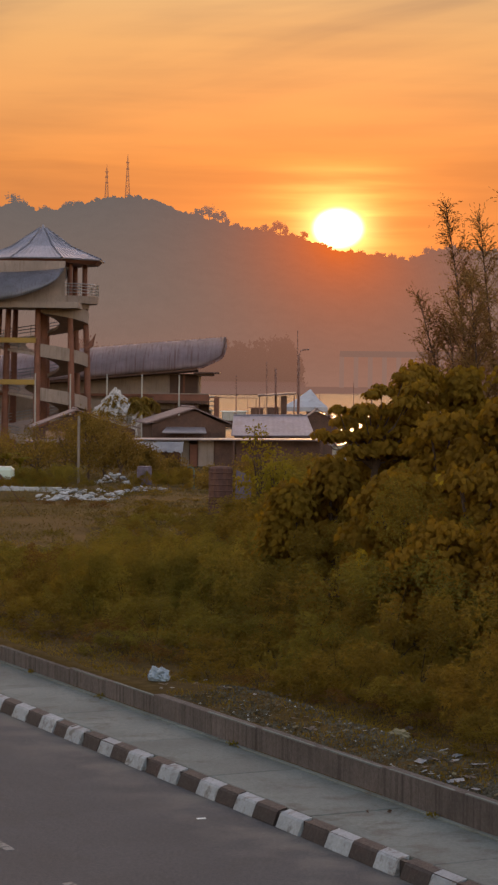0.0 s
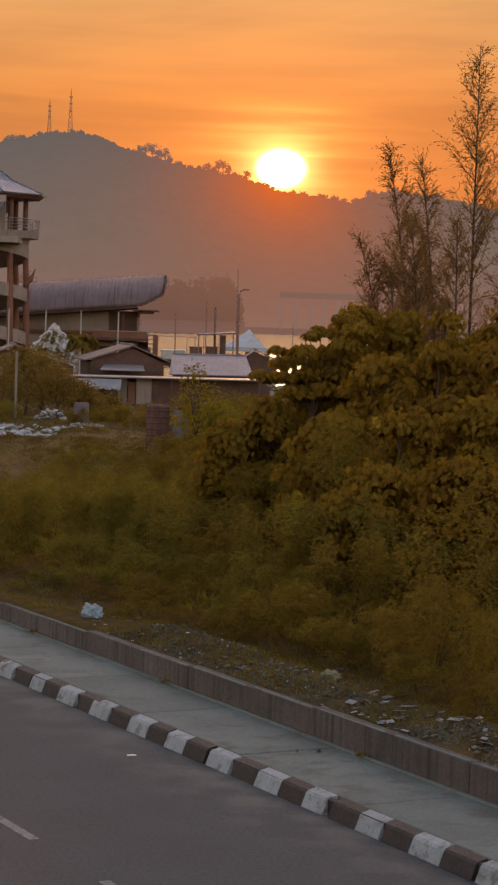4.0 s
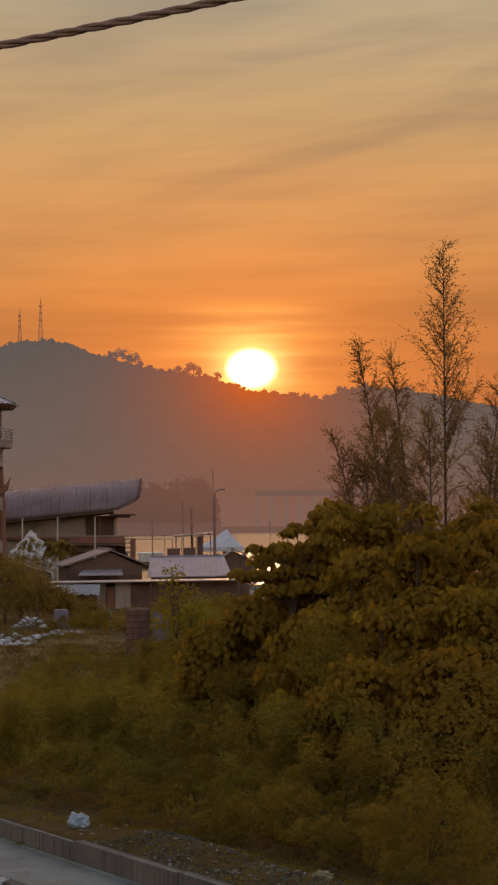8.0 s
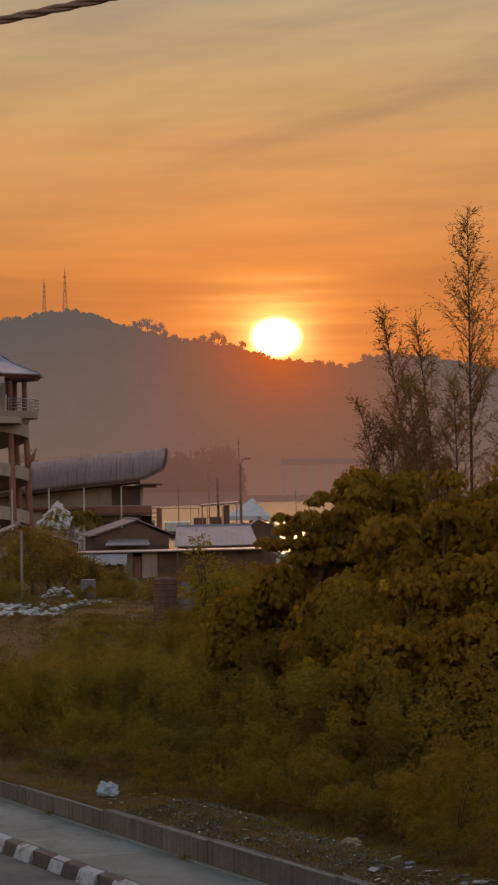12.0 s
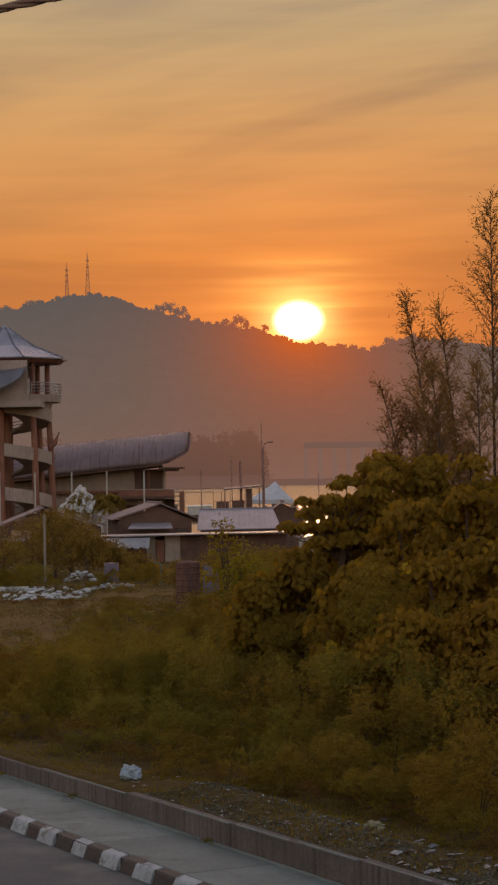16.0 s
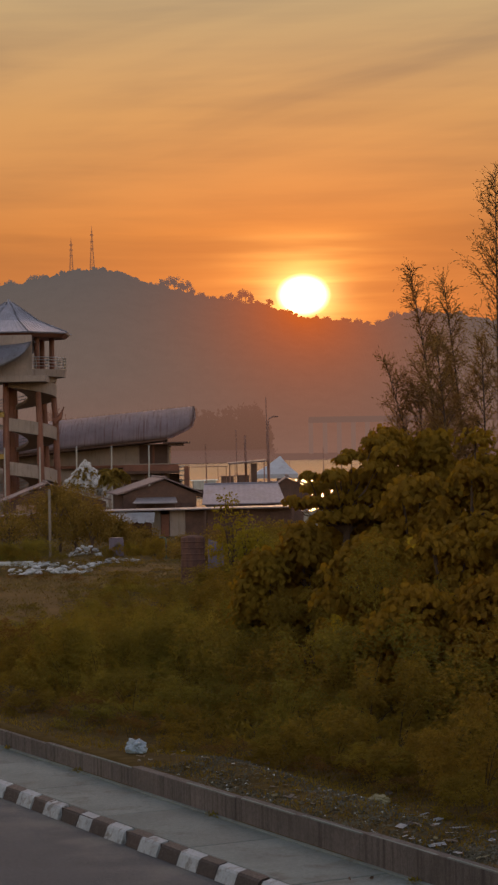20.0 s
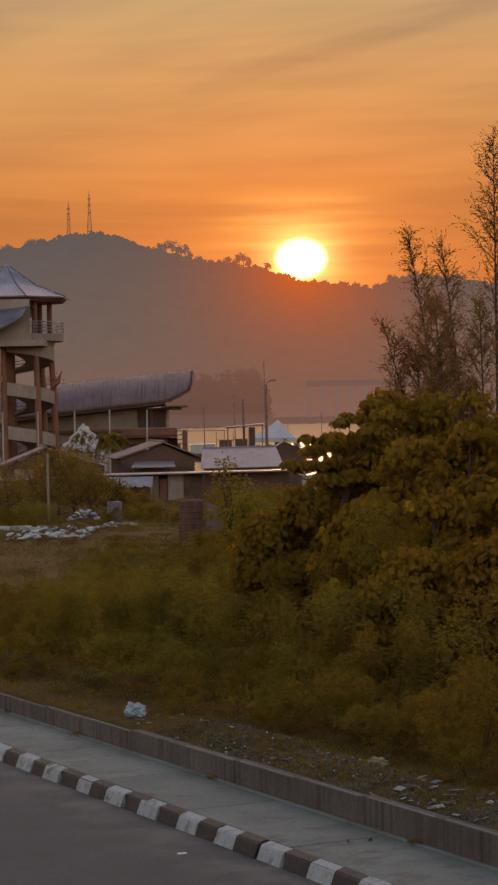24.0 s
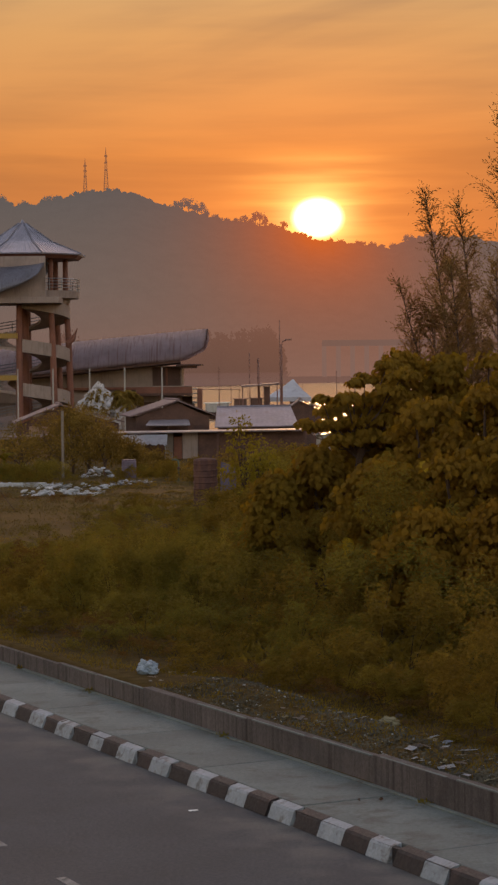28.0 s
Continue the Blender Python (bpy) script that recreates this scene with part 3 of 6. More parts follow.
# ---------------------------------------------------------------- far shore, hill and masts
RIDGE = [(-900, 110), (-400, 140), (-248, 163), (-232, 168), (-216, 160), (-195, 161), (-174, 166), (-148, 171), (-120, 173), (-103, 171), (-72, 158), (-46, 153),
         (-25, 145), (12, 141), (38, 134), (65, 126), (96, 123), (133, 117), (150, 125), (160, 128), (181, 129), (213, 126), (299, 109), (500, 80), (1000, 60)]
rx, rz = zip(*RIDGE)


def ridge(x):
    return float(np.interp(x, rx, rz))


xs = spread((-900, -300, 25), (-300, 330, 1.5), (330, 1000, 25)) + [1000]
ys = [1470, 1500, 1540, 1600, 1660, 1720, 1780, 1830, 1880, 1920, 1950, 1970, 1985, 1995, 2000, 2006, 2020, 2060, 2150, 2300]
verts, faces = [], []
for x in xs:
    for y in ys:
        s = min(1.0, (y - 1470.0) / 530.0)
        rise = s * s * (3 - 2 * s) * 0.55 + s * 0.45
        if y > 2000:
            rise = 1.0 - (y - 2000) / 420.0
        z = ridge(x) * rise
        if 0.05 < s:
            wood = abs(noise.noise((x * 0.09, y * 0.09, 1.0))) * 4.2 + noise.noise((x * 0.33, y * 0.33, 5.0)) * 2.2 + noise.noise((x * 0.62, y * 0.5, 2.0)) * 1.3 + noise.noise((x * 0.02, y * 0.012, 9.0)) * 3.0 * (1 - s)
            z += wood
        verts.append((x, y, z - (3.2 if y == 1470 else 0.0)))
cols = len(ys)
for i in range(len(xs) - 1):
    for j in range(cols - 1):
        faces.append((i * cols + j, (i + 1) * cols + j, (i + 1) * cols + j + 1, i * cols + j + 1))
hill = tagged(array_mesh("backdrop_hill", verts, faces, HAZE), "wooded hill ridge with evening haze painted in as glow", "hill", kind="structure")


def lattice_mast(x, foot, top, base):
    mast = thing("radio_mast", (x, 2000, foot), "thin steel lattice mast on the hill ridge", "mast", "masts on the ridge")
    h = top - foot
    for sx, sy in ((-1, -1), (1, -1), (1, 1), (-1, 1)):
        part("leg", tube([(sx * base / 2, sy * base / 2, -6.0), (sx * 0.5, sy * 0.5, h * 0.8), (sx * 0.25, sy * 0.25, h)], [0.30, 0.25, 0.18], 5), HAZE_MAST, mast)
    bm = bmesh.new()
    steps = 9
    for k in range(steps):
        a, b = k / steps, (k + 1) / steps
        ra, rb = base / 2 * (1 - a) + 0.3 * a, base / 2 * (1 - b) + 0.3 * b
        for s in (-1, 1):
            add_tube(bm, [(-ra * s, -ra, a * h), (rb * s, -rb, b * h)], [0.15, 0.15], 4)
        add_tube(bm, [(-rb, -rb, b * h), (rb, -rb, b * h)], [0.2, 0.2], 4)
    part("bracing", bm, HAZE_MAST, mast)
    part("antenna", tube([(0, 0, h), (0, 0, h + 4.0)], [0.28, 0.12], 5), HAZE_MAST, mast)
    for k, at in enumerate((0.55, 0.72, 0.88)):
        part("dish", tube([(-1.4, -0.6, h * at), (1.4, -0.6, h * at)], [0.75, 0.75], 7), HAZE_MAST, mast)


lattice_mast(-147.9, 171.0, 201.0, 4.0)
lattice_mast(-128.5, 172.0, 211.0, 5.0)

rng = np.random.default_rng(4)


def far_tree(x, h, spread_, y=1998.0, name="ridge_tree"):
    z = ridge(x)
    tree = thing(name, (x, y, z), "dark tree standing out on the hazy ridge", "tree", "trees on the ridge")
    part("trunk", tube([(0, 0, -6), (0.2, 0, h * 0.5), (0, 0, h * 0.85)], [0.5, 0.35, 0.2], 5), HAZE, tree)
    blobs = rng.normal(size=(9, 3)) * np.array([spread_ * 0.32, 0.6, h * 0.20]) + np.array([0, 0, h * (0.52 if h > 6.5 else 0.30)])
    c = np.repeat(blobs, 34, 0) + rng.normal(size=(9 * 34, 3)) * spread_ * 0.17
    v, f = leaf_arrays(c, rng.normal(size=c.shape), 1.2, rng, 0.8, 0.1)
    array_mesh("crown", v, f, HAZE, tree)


for x, h, s in ((-64, 7, 4), (-58, 12, 6), (-52, 14, 7), (-46, 10, 5), (-40, 12, 6), (-35, 8, 4), (-28, 6, 4), (-8, 6, 3.5), (0, 9, 5), (5, 6, 4), (10, 12, 5), (14, 14, 7), (18, 8, 4), (36, 12, 3.5),
                (28, 5, 3), (-180, 6, 6), (-235, 8, 9), (-225, 6, 7), (-205, 5, 5), (108, 5, 4), (118, 6, 4), (126, 5, 4), (152, 6, 6), (172, 6, 7)):
    far_tree(x, h, s)
for k in range(30):
    far_tree(rng.uniform(-250, 225), rng.uniform(2.4, 4.6), rng.uniform(2.5, 5.0))

# wooded spit and a long bridge on the far side of the bay
SHORE = ((-700, -25, 55, 900), (1130, 1200, 1430, 1445))


def shore_line(x):
    return float(np.interp(x, *SHORE))


bm = bmesh.new()
rim_ = [bm.verts.new((x, shore_line(x), -3.2)) for x in (-700, -25, 15, 55, 900)]
crest = [bm.verts.new((x, shore_line(x) + 14.0, 0.6)) for x in (-700, -25, 15, 55, 900)]
inland = [bm.verts.new((x, 1485.0, 1.2)) for x in (-700, -25, 15, 55, 900)]
for a, b in ((rim_, crest), (crest, inland)):
    for k in range(4):
        bm.faces.new((a[k], a[k + 1], b[k + 1], b[k]))
spit = tagged(finish(bm, "backdrop_shore", HAZE_NEAR), "low dark far shore of the bay with painted haze", "shore", kind="structure")
c = []
for k in range(430):
    x = rng.uniform(-38, 24) if k < 320 else rng.uniform(-108, -90) if k < 345 else rng.uniform(-420, -40)
    top = float(np.interp(x, (-420, -112, -104, -94, -86, -60, -34, -14, 0, 14, 18, 24, 40, 480), (13, 14, 35, 36, 15, 15, 29, 32, 33, 37, 31, 19, 12, 10))) * rng.uniform(0.62, 1.04)
    y = shore_line(x) + 16 + rng.uniform(0, 12)
    top *= y / 1400
    m = 46
    q = rng.uniform(0, 1, (m, 1))
    c.append(np.concatenate([x + rng.normal(size=(m, 1)) * (1.6 * (1.05 - q)), y + rng.normal(size=(m, 1)), q * top - 2.0], 1))
c = np.concatenate(c)
v, f = leaf_arrays(c, rng.normal(size=c.shape) + np.array([0, 0, 0.8]), 2.4, rng, 0.5, 0.0)
tagged(array_mesh("shore_woods", v, f, HAZE_NEAR), "belt of tall trees on the far shore with painted haze", "woods", kind="stuff")
bridge = thing("bridge", (0, 1455, -4.3), "long concrete bridge on piers across the bay with painted haze", "bridge")
bridge.scale = (1.119, 1.119, 1.119)
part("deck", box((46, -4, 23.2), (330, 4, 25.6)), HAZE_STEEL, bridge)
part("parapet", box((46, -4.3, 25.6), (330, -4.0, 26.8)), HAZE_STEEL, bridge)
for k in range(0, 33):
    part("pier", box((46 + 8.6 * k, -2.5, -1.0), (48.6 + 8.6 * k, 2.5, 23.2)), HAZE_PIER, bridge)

# ---------------------------------------------------------------- lookout tower with a helical ramp
TX, TY, TB = -21.7, 210.0, -2.6
tower = thing("lookout_tower", (TX, TY, TB), "open lookout tower with a pyramid metal roof and winding ramp", "tower")


def ring(r, z, sides=8, turn=22.5):
    return [(r * math.cos(radians(turn + 360 * k / sides)), r * math.sin(radians(turn + 360 * k / sides)), z) for k in range(sides)]


apex, eave = 19.3 - TB, 16.15 - TB
bm = bmesh.new()
low = [bm.verts.new(q) for q in ring(6.35, eave)]
mid = [bm.verts.new(q) for q in ring(3.2, eave + 1.25)]
top = [bm.verts.new(q) for q in ring(0.35, apex)]
under = [bm.verts.new(q) for q in ring(6.3, eave - 0.12)]
for a, b in ((low, mid), (mid, top), (under, low)):
    for k in range(8):
        bm.faces.new((a[k], a[(k + 1) % 8], b[(k + 1) % 8], b[k]))
bm.faces.new(top)
bm.faces.new(under[::-1])
roof = part("roof", bm, SEAM_ROOF, tower, "blue-grey seamed metal pyramid roof")
for k in range(8):
    a0, a1 = Vector(ring(6.35, eave)[k]), Vector(ring(6.35, eave)[(k + 1) % 8])
    m0, m1 = Vector(ring(3.2, eave + 1.25)[k]), Vector(ring(3.2, eave + 1.25)[(k + 1) % 8])
    t0, t1 = Vector(ring(0.35, apex)[k]), Vector(ring(0.35, apex)[(k + 1) % 8])
    for s in [i / 10 for i in range(11)]:
        wide_ = 0.09 if s in (0.0, 1.0) else 0.04
        part("roof_seam", tube([a0.lerp(a1, s), m0.lerp(m1, s), t0.lerp(t1, s)], [wide_] * 3, 4), SEAM_ROOF, roof)
bm = bmesh.new()
upper_ring, lower_ring = [bm.verts.new(q) for q in ring(6.1, eave - 0.125)], [bm.verts.new(q) for q in ring(5.7, eave - 0.45)]
for k in range(8):
    bm.faces.new((upper_ring[k], lower_ring[k], lower_ring[(k + 1) % 8], upper_ring[(k + 1) % 8]))
bm.faces.new(lower_ring)
part("fascia", bm, COLUMN_RED, tower)
part("horn_gutter", tube([(4.3, -1.0, 10.2), (4.9, -1.0, 10.6), (5.3, -1.0, 11.6)], [0.35, 0.25, 0.05], 6), COLUMN_RED, tower, "upswept roof horn")
part("finial", tube([(0, 0, apex - 0.1), (0, 0, apex + 0.35)], [0.3, 0.08], 8), SEAM_ROOF, tower)
COLS = [45 * k for k in range(8)]
for a in COLS:
    x, y = math.cos(radians(a)), math.sin(radians(a))
    part("column", tube([(4.62 * x, 4.62 * y, -0.3), (4.38 * x, 4.38 * y, 10.0), (4.12 * x, 4.12 * y, 14.9), (4.12 * x, 4.12 * y, eave - 0.4)], [0.36, 0.30, 0.25, 0.25], 12), COLUMN_RED, tower)
part("deck", tube([(0, 0, 14.5), (0, 0, 15.2)], [5.4, 5.5], 32), BEIGE, tower)
part("deck_ring_beam", tube([(0, 0, 14.0), (0, 0, 14.5)], [4.5, 4.6], 32), BEIGE, tower)
bm = bmesh.new()
for z in (15.5, 15.8, 16.1, 16.35):
    pts = ring(5.45, z, 32, 0)
    add_tube(bm, pts + [pts[0]], [0.035 if z < 16.3 else 0.05] * 33, 4)
part("guard_rail", bm, STEEL, tower, "steel guard rail")
for q in ring(5.45, 15.2, 24, 3):
    part("rail_post", tube([q, (q[0], q[1], 16.35)], [0.045, 0.045], 5), STEEL, tower)


def helix(r0, r1, z_of, thick, a0, a1, steps, bm=None):
    bm = bm or bmesh.new()
    rows_ = []
    for k in range(steps + 1):
        a = a0 + (a1 - a0) * k / steps
        x, y, z = math.sin(a), -math.cos(a), z_of(a)
        rows_.append([bm.verts.new((x * r0, y * r0, z)), bm.verts.new((x * r1, y * r1, z)), bm.verts.new((x * r1, y * r1, z - thick)), bm.verts.new((x * r0, y * r0, z - thick))])
    for a, b in zip(rows_, rows_[1:]):
        for i in range(4):
            j = (i + 1) % 4
            bm.faces.new((a[i], a[j], b[j], b[i]))
    bm.faces.new(rows_[0])
    bm.faces.new(rows_[-1][::-1])
    bmesh.ops.recalc_face_normals(bm, faces=bm.faces[:])
    return bm


def climb(a):
    return 7.05 - TB - 4.2 * a / (2 * math.pi)


turns = 2 * math.pi
part("ramp", helix(1.7, 4.5, climb, 0.28, -0.98 * turns, 2.35 * turns, 110), BEIGE, tower, "winding concrete ramp")
for k in (-1, 0, 1, 2):
    part("ramp_parapet", helix(4.38, 4.52, lambda a: climb(a) + 0.95, 1.25, (k + 0.01) * turns, (k + 0.30) * turns, 18), BEIGE, tower, "solid beige parapet")
for k in (-1, 0, 1):
    bm = bmesh.new()
    for h in (0.35, 0.65, 0.95):
        pts = [(4.4 * math.sin(a), -4.4 * math.cos(a), climb(a) + h) for a in [(k + 0.30 + 0.64 * i / 30) * turns for i in range(31)]]
        add_tube(bm, pts, [0.045] * 31, 4)
    for i in range(11):
        a = (k + 0.31 + 0.062 * i) * turns
        add_tube(bm, [(4.4 * math.sin(a), -4.4 * math.cos(a), climb(a)), (4.4 * math.sin(a), -4.4 * math.cos(a), climb(a) + 0.95)], [0.04, 0.04], 4)
    part("ramp_rail", bm, STEEL, tower, "steel rail along the ramp")
part("core", tube([(0, 0, -0.3), (0, 0, 14.0)], [0.55, 0.5], 12), COLUMN_RED, tower)
for z in (10.6, 6.6):
    part("yellow_beam", box((-4.6, -5.0, z), (-0.1, -4.6, z + 0.5), 0.02), YELLOW, tower, "yellow painted beam")
part("drain_pipe", tube([(-4.15, -4.9, 0.5), (-4.15, -4.9, 10.9)], [0.16, 0.16], 8), PALE, tower)


# ---------------------------------------------------------------- halls with upswept boat-shaped roofs
def boat_roof(name, x0, x1, y0, depth, top_of, low_of, parent, steps=40, rows_=10, material=None, label="rust-streaked grey metal roof swept up at its end"):
    bm = bmesh.new()
    grid = []
    for i in range(steps + 1):
        x = x0 + (x1 - x0) * i / steps
        line_ = []
        for j in range(rows_ * 2 + 1):
            s = abs(j - rows_) / rows_
            bulge = math.sin(s * math.pi / 2)
            y = y0 + depth / 2 + (1 if j > rows_ else -1) * bulge * depth / 2
            z = top_of(x) + (low_of(x) - top_of(x)) * (1 - math.cos(s * math.pi / 2)) ** 0.8
            line_.append(bm.verts.new((x, y, z)))
        grid.append(line_)
    for a, b in zip(grid, grid[1:]):
        for j in range(rows_ * 2):
            bm.faces.new((a[j], b[j], b[j + 1], a[j + 1]))
    bmesh.ops.solidify(bm, geom=bm.faces[:], thickness=0.12)
    return part(name, bm, material or RUST_ROOF, parent, label, True)


def hall_top(x):
    return 8.02 + 0.092 * (x + 18.6) - 0.03 * max(0.0, x + 5.4) ** 2


def hall_low(x):
    base = 4.83 + 0.095 * (x + 18.6)
    lift = max(0.0, (x + 6.8) / 2.85)
    return min(hall_top(x) - 0.05, base + 1.07 * lift + 1.83 * lift ** 12)


hall = thing("waterfront_hall", (0, 0, 0), "two-storey waterfront hall under an upswept boat-shaped roof", "building")
boat_roof("roof", -34.0, -4.1, 226.0, 12.0, hall_top, hall_low, hall, 90)
part("upper_wall", box((-33.0, 229.0, 1.5), (-6.85, 236.0, 5.3)), BEIGE, hall)
part("lower_wall", box((-33.0, 229.4, -2.7), (-5.6, 236.0, 1.5)), BEIGE, hall)
part("balcony_slab", box((-11.6, 226.6, 2.15), (-5.75, 229.0, 2.45), 0.03), DARK_WOOD, hall)
part("balcony_parapet", box((-11.6, 226.6, 2.45), (-5.75, 226.78, 3.12), 0.02), COLUMN_RED, hall, "red-brown balcony parapet")
part("parapet_cap", box((-11.7, 226.55, 3.12), (-5.7, 226.85, 3.22), 0.02), BEIGE, hall)
part("floor_band", box((-33.2, 228.2, 2.80), (-11.6, 229.0, 3.10), 0.03), COLUMN_RED, hall)
part("eave_slab", box((-7.4, 226.0, 5.32), (-4.7, 236.0, 5.5), 0.03), DARK_WOOD, hall)
part("eave_beam", box((-6.9, 226.4, 5.05), (-5.2, 226.7, 5.32), 0.02), DARK_WOOD, hall)
for k in range(12):
    x0, x1 = -33.0 + 2.17 * k, -33.0 + 2.17 * (k + 1)
    za, zb = 4.83 + 0.095 * (x0 + 18.6), 4.83 + 0.095 * (x1 + 18.6)
    part("soffit_panel", sheet([(x0, 226.15, za + 0.02), (x1 - 0.02, 226.15, zb + 0.02), (x1 - 0.02, 229.6, zb - 0.15), (x0, 229.6, za - 0.15)], 0.28), DARK_WOOD, hall)
# flat dark panels on the walls paint the shade of recesses
part("recess_shade", box((-10.0, 228.90, 3.2), (-7.0, 229.02, 5.2)), DARK_IN, hall)
part("recess_shade", box((-11.5, 229.30, -2.4), (-5.8, 229.42, 2.1)), DARK_IN, hall)
for x in (-8.6,):
    part("post", box((x, 228.8, 3.2), (x + 0.22, 228.95, 5.2)), COLUMN_RED, hall)
for x in (-11.6, -9.4, -7.3):
    part("post", box((x, 227.0, -2.7), (x + 0.3, 227.3, 2.15)), DARK_WOOD, hall)
stair = part("stair_wall", box((-5.2, 226.6, -2.7), (-4.72, 231.0, 2.9), 0.03), COLUMN_RED, hall, "dark end wall of the outside stair")
for k in range(5):
    part("stair_tread", box((-5.72, 226.9, 2.85 - 0.5 * k), (-5.2, 230.0, 2.95 - 0.5 * k), 0.01), PALE, stair)
annex = thing("tower_annex_hall", (0, 0, 0), "upper hall beside the lookout tower under an upswept metal roof", "building")


def annex_top(x):
    return 15.3 - 0.001 * (x + 19.7) ** 2


def annex_low(x):
    return float(np.interp(x, (-42.0, -27.0, -23.4, -21.3, -20.2, -19.4, -18.9), (11.3, 11.6, 12.2, 12.87, 13.4, 14.0, 14.75)))


boat_roof("roof", -42.0, -18.85, 201.5, 7.0, annex_top, annex_low, annex, material=SEAM_ROOF, label="blue-grey metal roof curving up at its end")
part("gable_wall", box((-40.0, 203.3, 11.9), (-18.9, 203.6, 15.75)), BEIGE, annex)
part("floor_slab", box((-41.0, 203.0, 11.3), (-17.6, 207.5, 11.88), 0.03), BEIGE, annex)
for x in (-26.3, -31.0, -36.0):
    for y in (203.4, 206.6):
        part("column", box((x, y, TB - 0.2), (x + 0.5, y + 0.5, 11.3), 0.03), COLUMN_RED, annex)
part("lower_floor", box((-41.0, 203.2, 6.6), (-26.0, 207.4, 7.0), 0.03), BEIGE, annex)
part("back_wall", box((-41.0, 207.0, TB - 0.2), (-26.2, 207.3, 6.6)), DARK_WOOD, annex)

# ---------------------------------------------------------------- flagpoles, street lamps, masts
for k, x in enumerate((-20.22, -17.11, -13.86, -10.76, -7.46)):
    pole = thing("flagpole", (x, 190, land(x, 190)), "slim white flagpole without a flag", "flagpole", "row of flagpoles")
    h = 4.95 - land(x, 190)
    part("shaft", tube([(0, 0, -0.2), (0, 0, h)], [0.085, 0.06], 8), PALE, pole)
    part("cap", tube([(0, 0, h), (0, 0, h + 0.12)], [0.09, 0.05], 8), STEEL, pole)
    part("footing", box((-0.3, -0.3, -0.2), (0.3, 0.3, 0.15), 0.03), WALL_CONCRETE, pole)

lamp_post = thing("street_lamp", (4.0, 240, -3.0), "tall dark street lamp with one curved arm", "street lamp")
part("mast", tube([(0, 0, -0.3), (-0.05, 0, 10.6), (0.1, 0, 11.0), (0.55, 0, 11.2)], [0.14, 0.10, 0.08, 0.07], 8), MAST, lamp_post)
part("lamp_head", box((0.45, -0.18, 11.1), (1.1, 0.18, 11.28), 0.05), MAST, lamp_post)
for x, y, top_, r, name, label in ((3.72, 238, 10.3, 0.07, "radio_pole", "straight dark pole beside the street lamp"), (1.33, 238, 6.1, 0.17, "mooring_post", "stout dark timber post by the water"),
                                  (0.35, 242, 6.8, 0.06, "boat_mast", "thin mast of a moored boat"), (-3.0, 235, 5.2, 0.05, "boat_mast", "thin mast of a moored boat"), (9.9, 236, 4.6, 0.05, "boat_mast", "thin mast of a moored boat")):
    pole = thing(name, (x, y, -3.0), label, "pole")
    part("shaft", tube([(0.12, 0, -0.5), (0, 0, top_ + 3.0)], [r, r * 0.7], 7), MAST, pole)

pole = thing("utility_pole", (-9.45, 110, land(-9.45, 110)), "square grey concrete utility pole among scrub", "utility pole")
part("shaft", box((-0.065, -0.065, -0.3), (0.065, 0.065, 2.7 - land(-9.45, 110)), 0.02), POLE_CONCRETE, pole)


# ---------------------------------------------------------------- sheds and houses by the shore
def gable_house(name, x0, x1, y0, y1, eave_z, ridge_z, foot, label, wall_mat, roof_mat, overhang=0.5, ridge_at=0.5, openings=(), turn=0.0):
    """A low house whose gable faces the road, turned a little about its front."""
    house = thing(name, (0, 0, 0), label, "house")
    xm = x0 + (x1 - x0) * ridge_at
    house.matrix_world = pose(xm, y0, 0, 0, 0, turn) @ pose(-xm, -y0, 0)
    bm = box((x0 + overhang, y0 + 0.4, foot - 0.2), (x1 - overhang, y1, eave_z - 0.15))
    part("wall", bm, wall_mat, house)
    bm = bmesh.new()
    a, b, c_ = [bm.verts.new(q) for q in ((x0 + overhang, y0 + 0.45, eave_z - 0.152), (x1 - overhang, y0 + 0.45, eave_z - 0.152), (xm, y0 + 0.45, ridge_z - 0.22))]
    d, e, f_ = [bm.verts.new(q) for q in ((x0 + overhang, y0 + 0.6, eave_z - 0.152), (x1 - overhang, y0 + 0.6, eave_z - 0.152), (xm, y0 + 0.6, ridge_z - 0.22))]
    for face in ((a, b, c_), (f_, e, d), (a, d, e, b), (b, e, f_, c_), (c_, f_, d, a)):
        bm.faces.new(face)
    part("gable", bm, wall_mat, house)
    part("roof_slope", sheet([(x0, y0, eave_z), (xm, y0, ridge_z), (xm, y1 + 0.4, ridge_z), (x0, y1 + 0.4, eave_z)][::-1], 0.10), roof_mat, house)
    part("roof_slope", sheet([(xm, y0, ridge_z), (x1, y0, eave_z), (x1, y1 + 0.4, eave_z), (xm, y1 + 0.4, ridge_z)][::-1], 0.10), roof_mat, house)
    part("ridge_cap", tube([(xm, y0 - 0.05, ridge_z), (xm, y1 + 0.45, ridge_z)], [0.12, 0.12], 6), roof_mat, house)
    for i, (a0, a1, z0, z1, mat) in enumerate(openings):
        o = part("window" if z0 > foot + 0.3 else "door", box((a0, y0 + 0.32, z0), (a1, y0 + 0.40, z1)), mat, house)
        part("frame", box((a0 - 0.06, y0 + 0.30, z1), (a1 + 0.06, y0 + 0.41, z1 + 0.08)), DARK_WOOD, o)
    return house


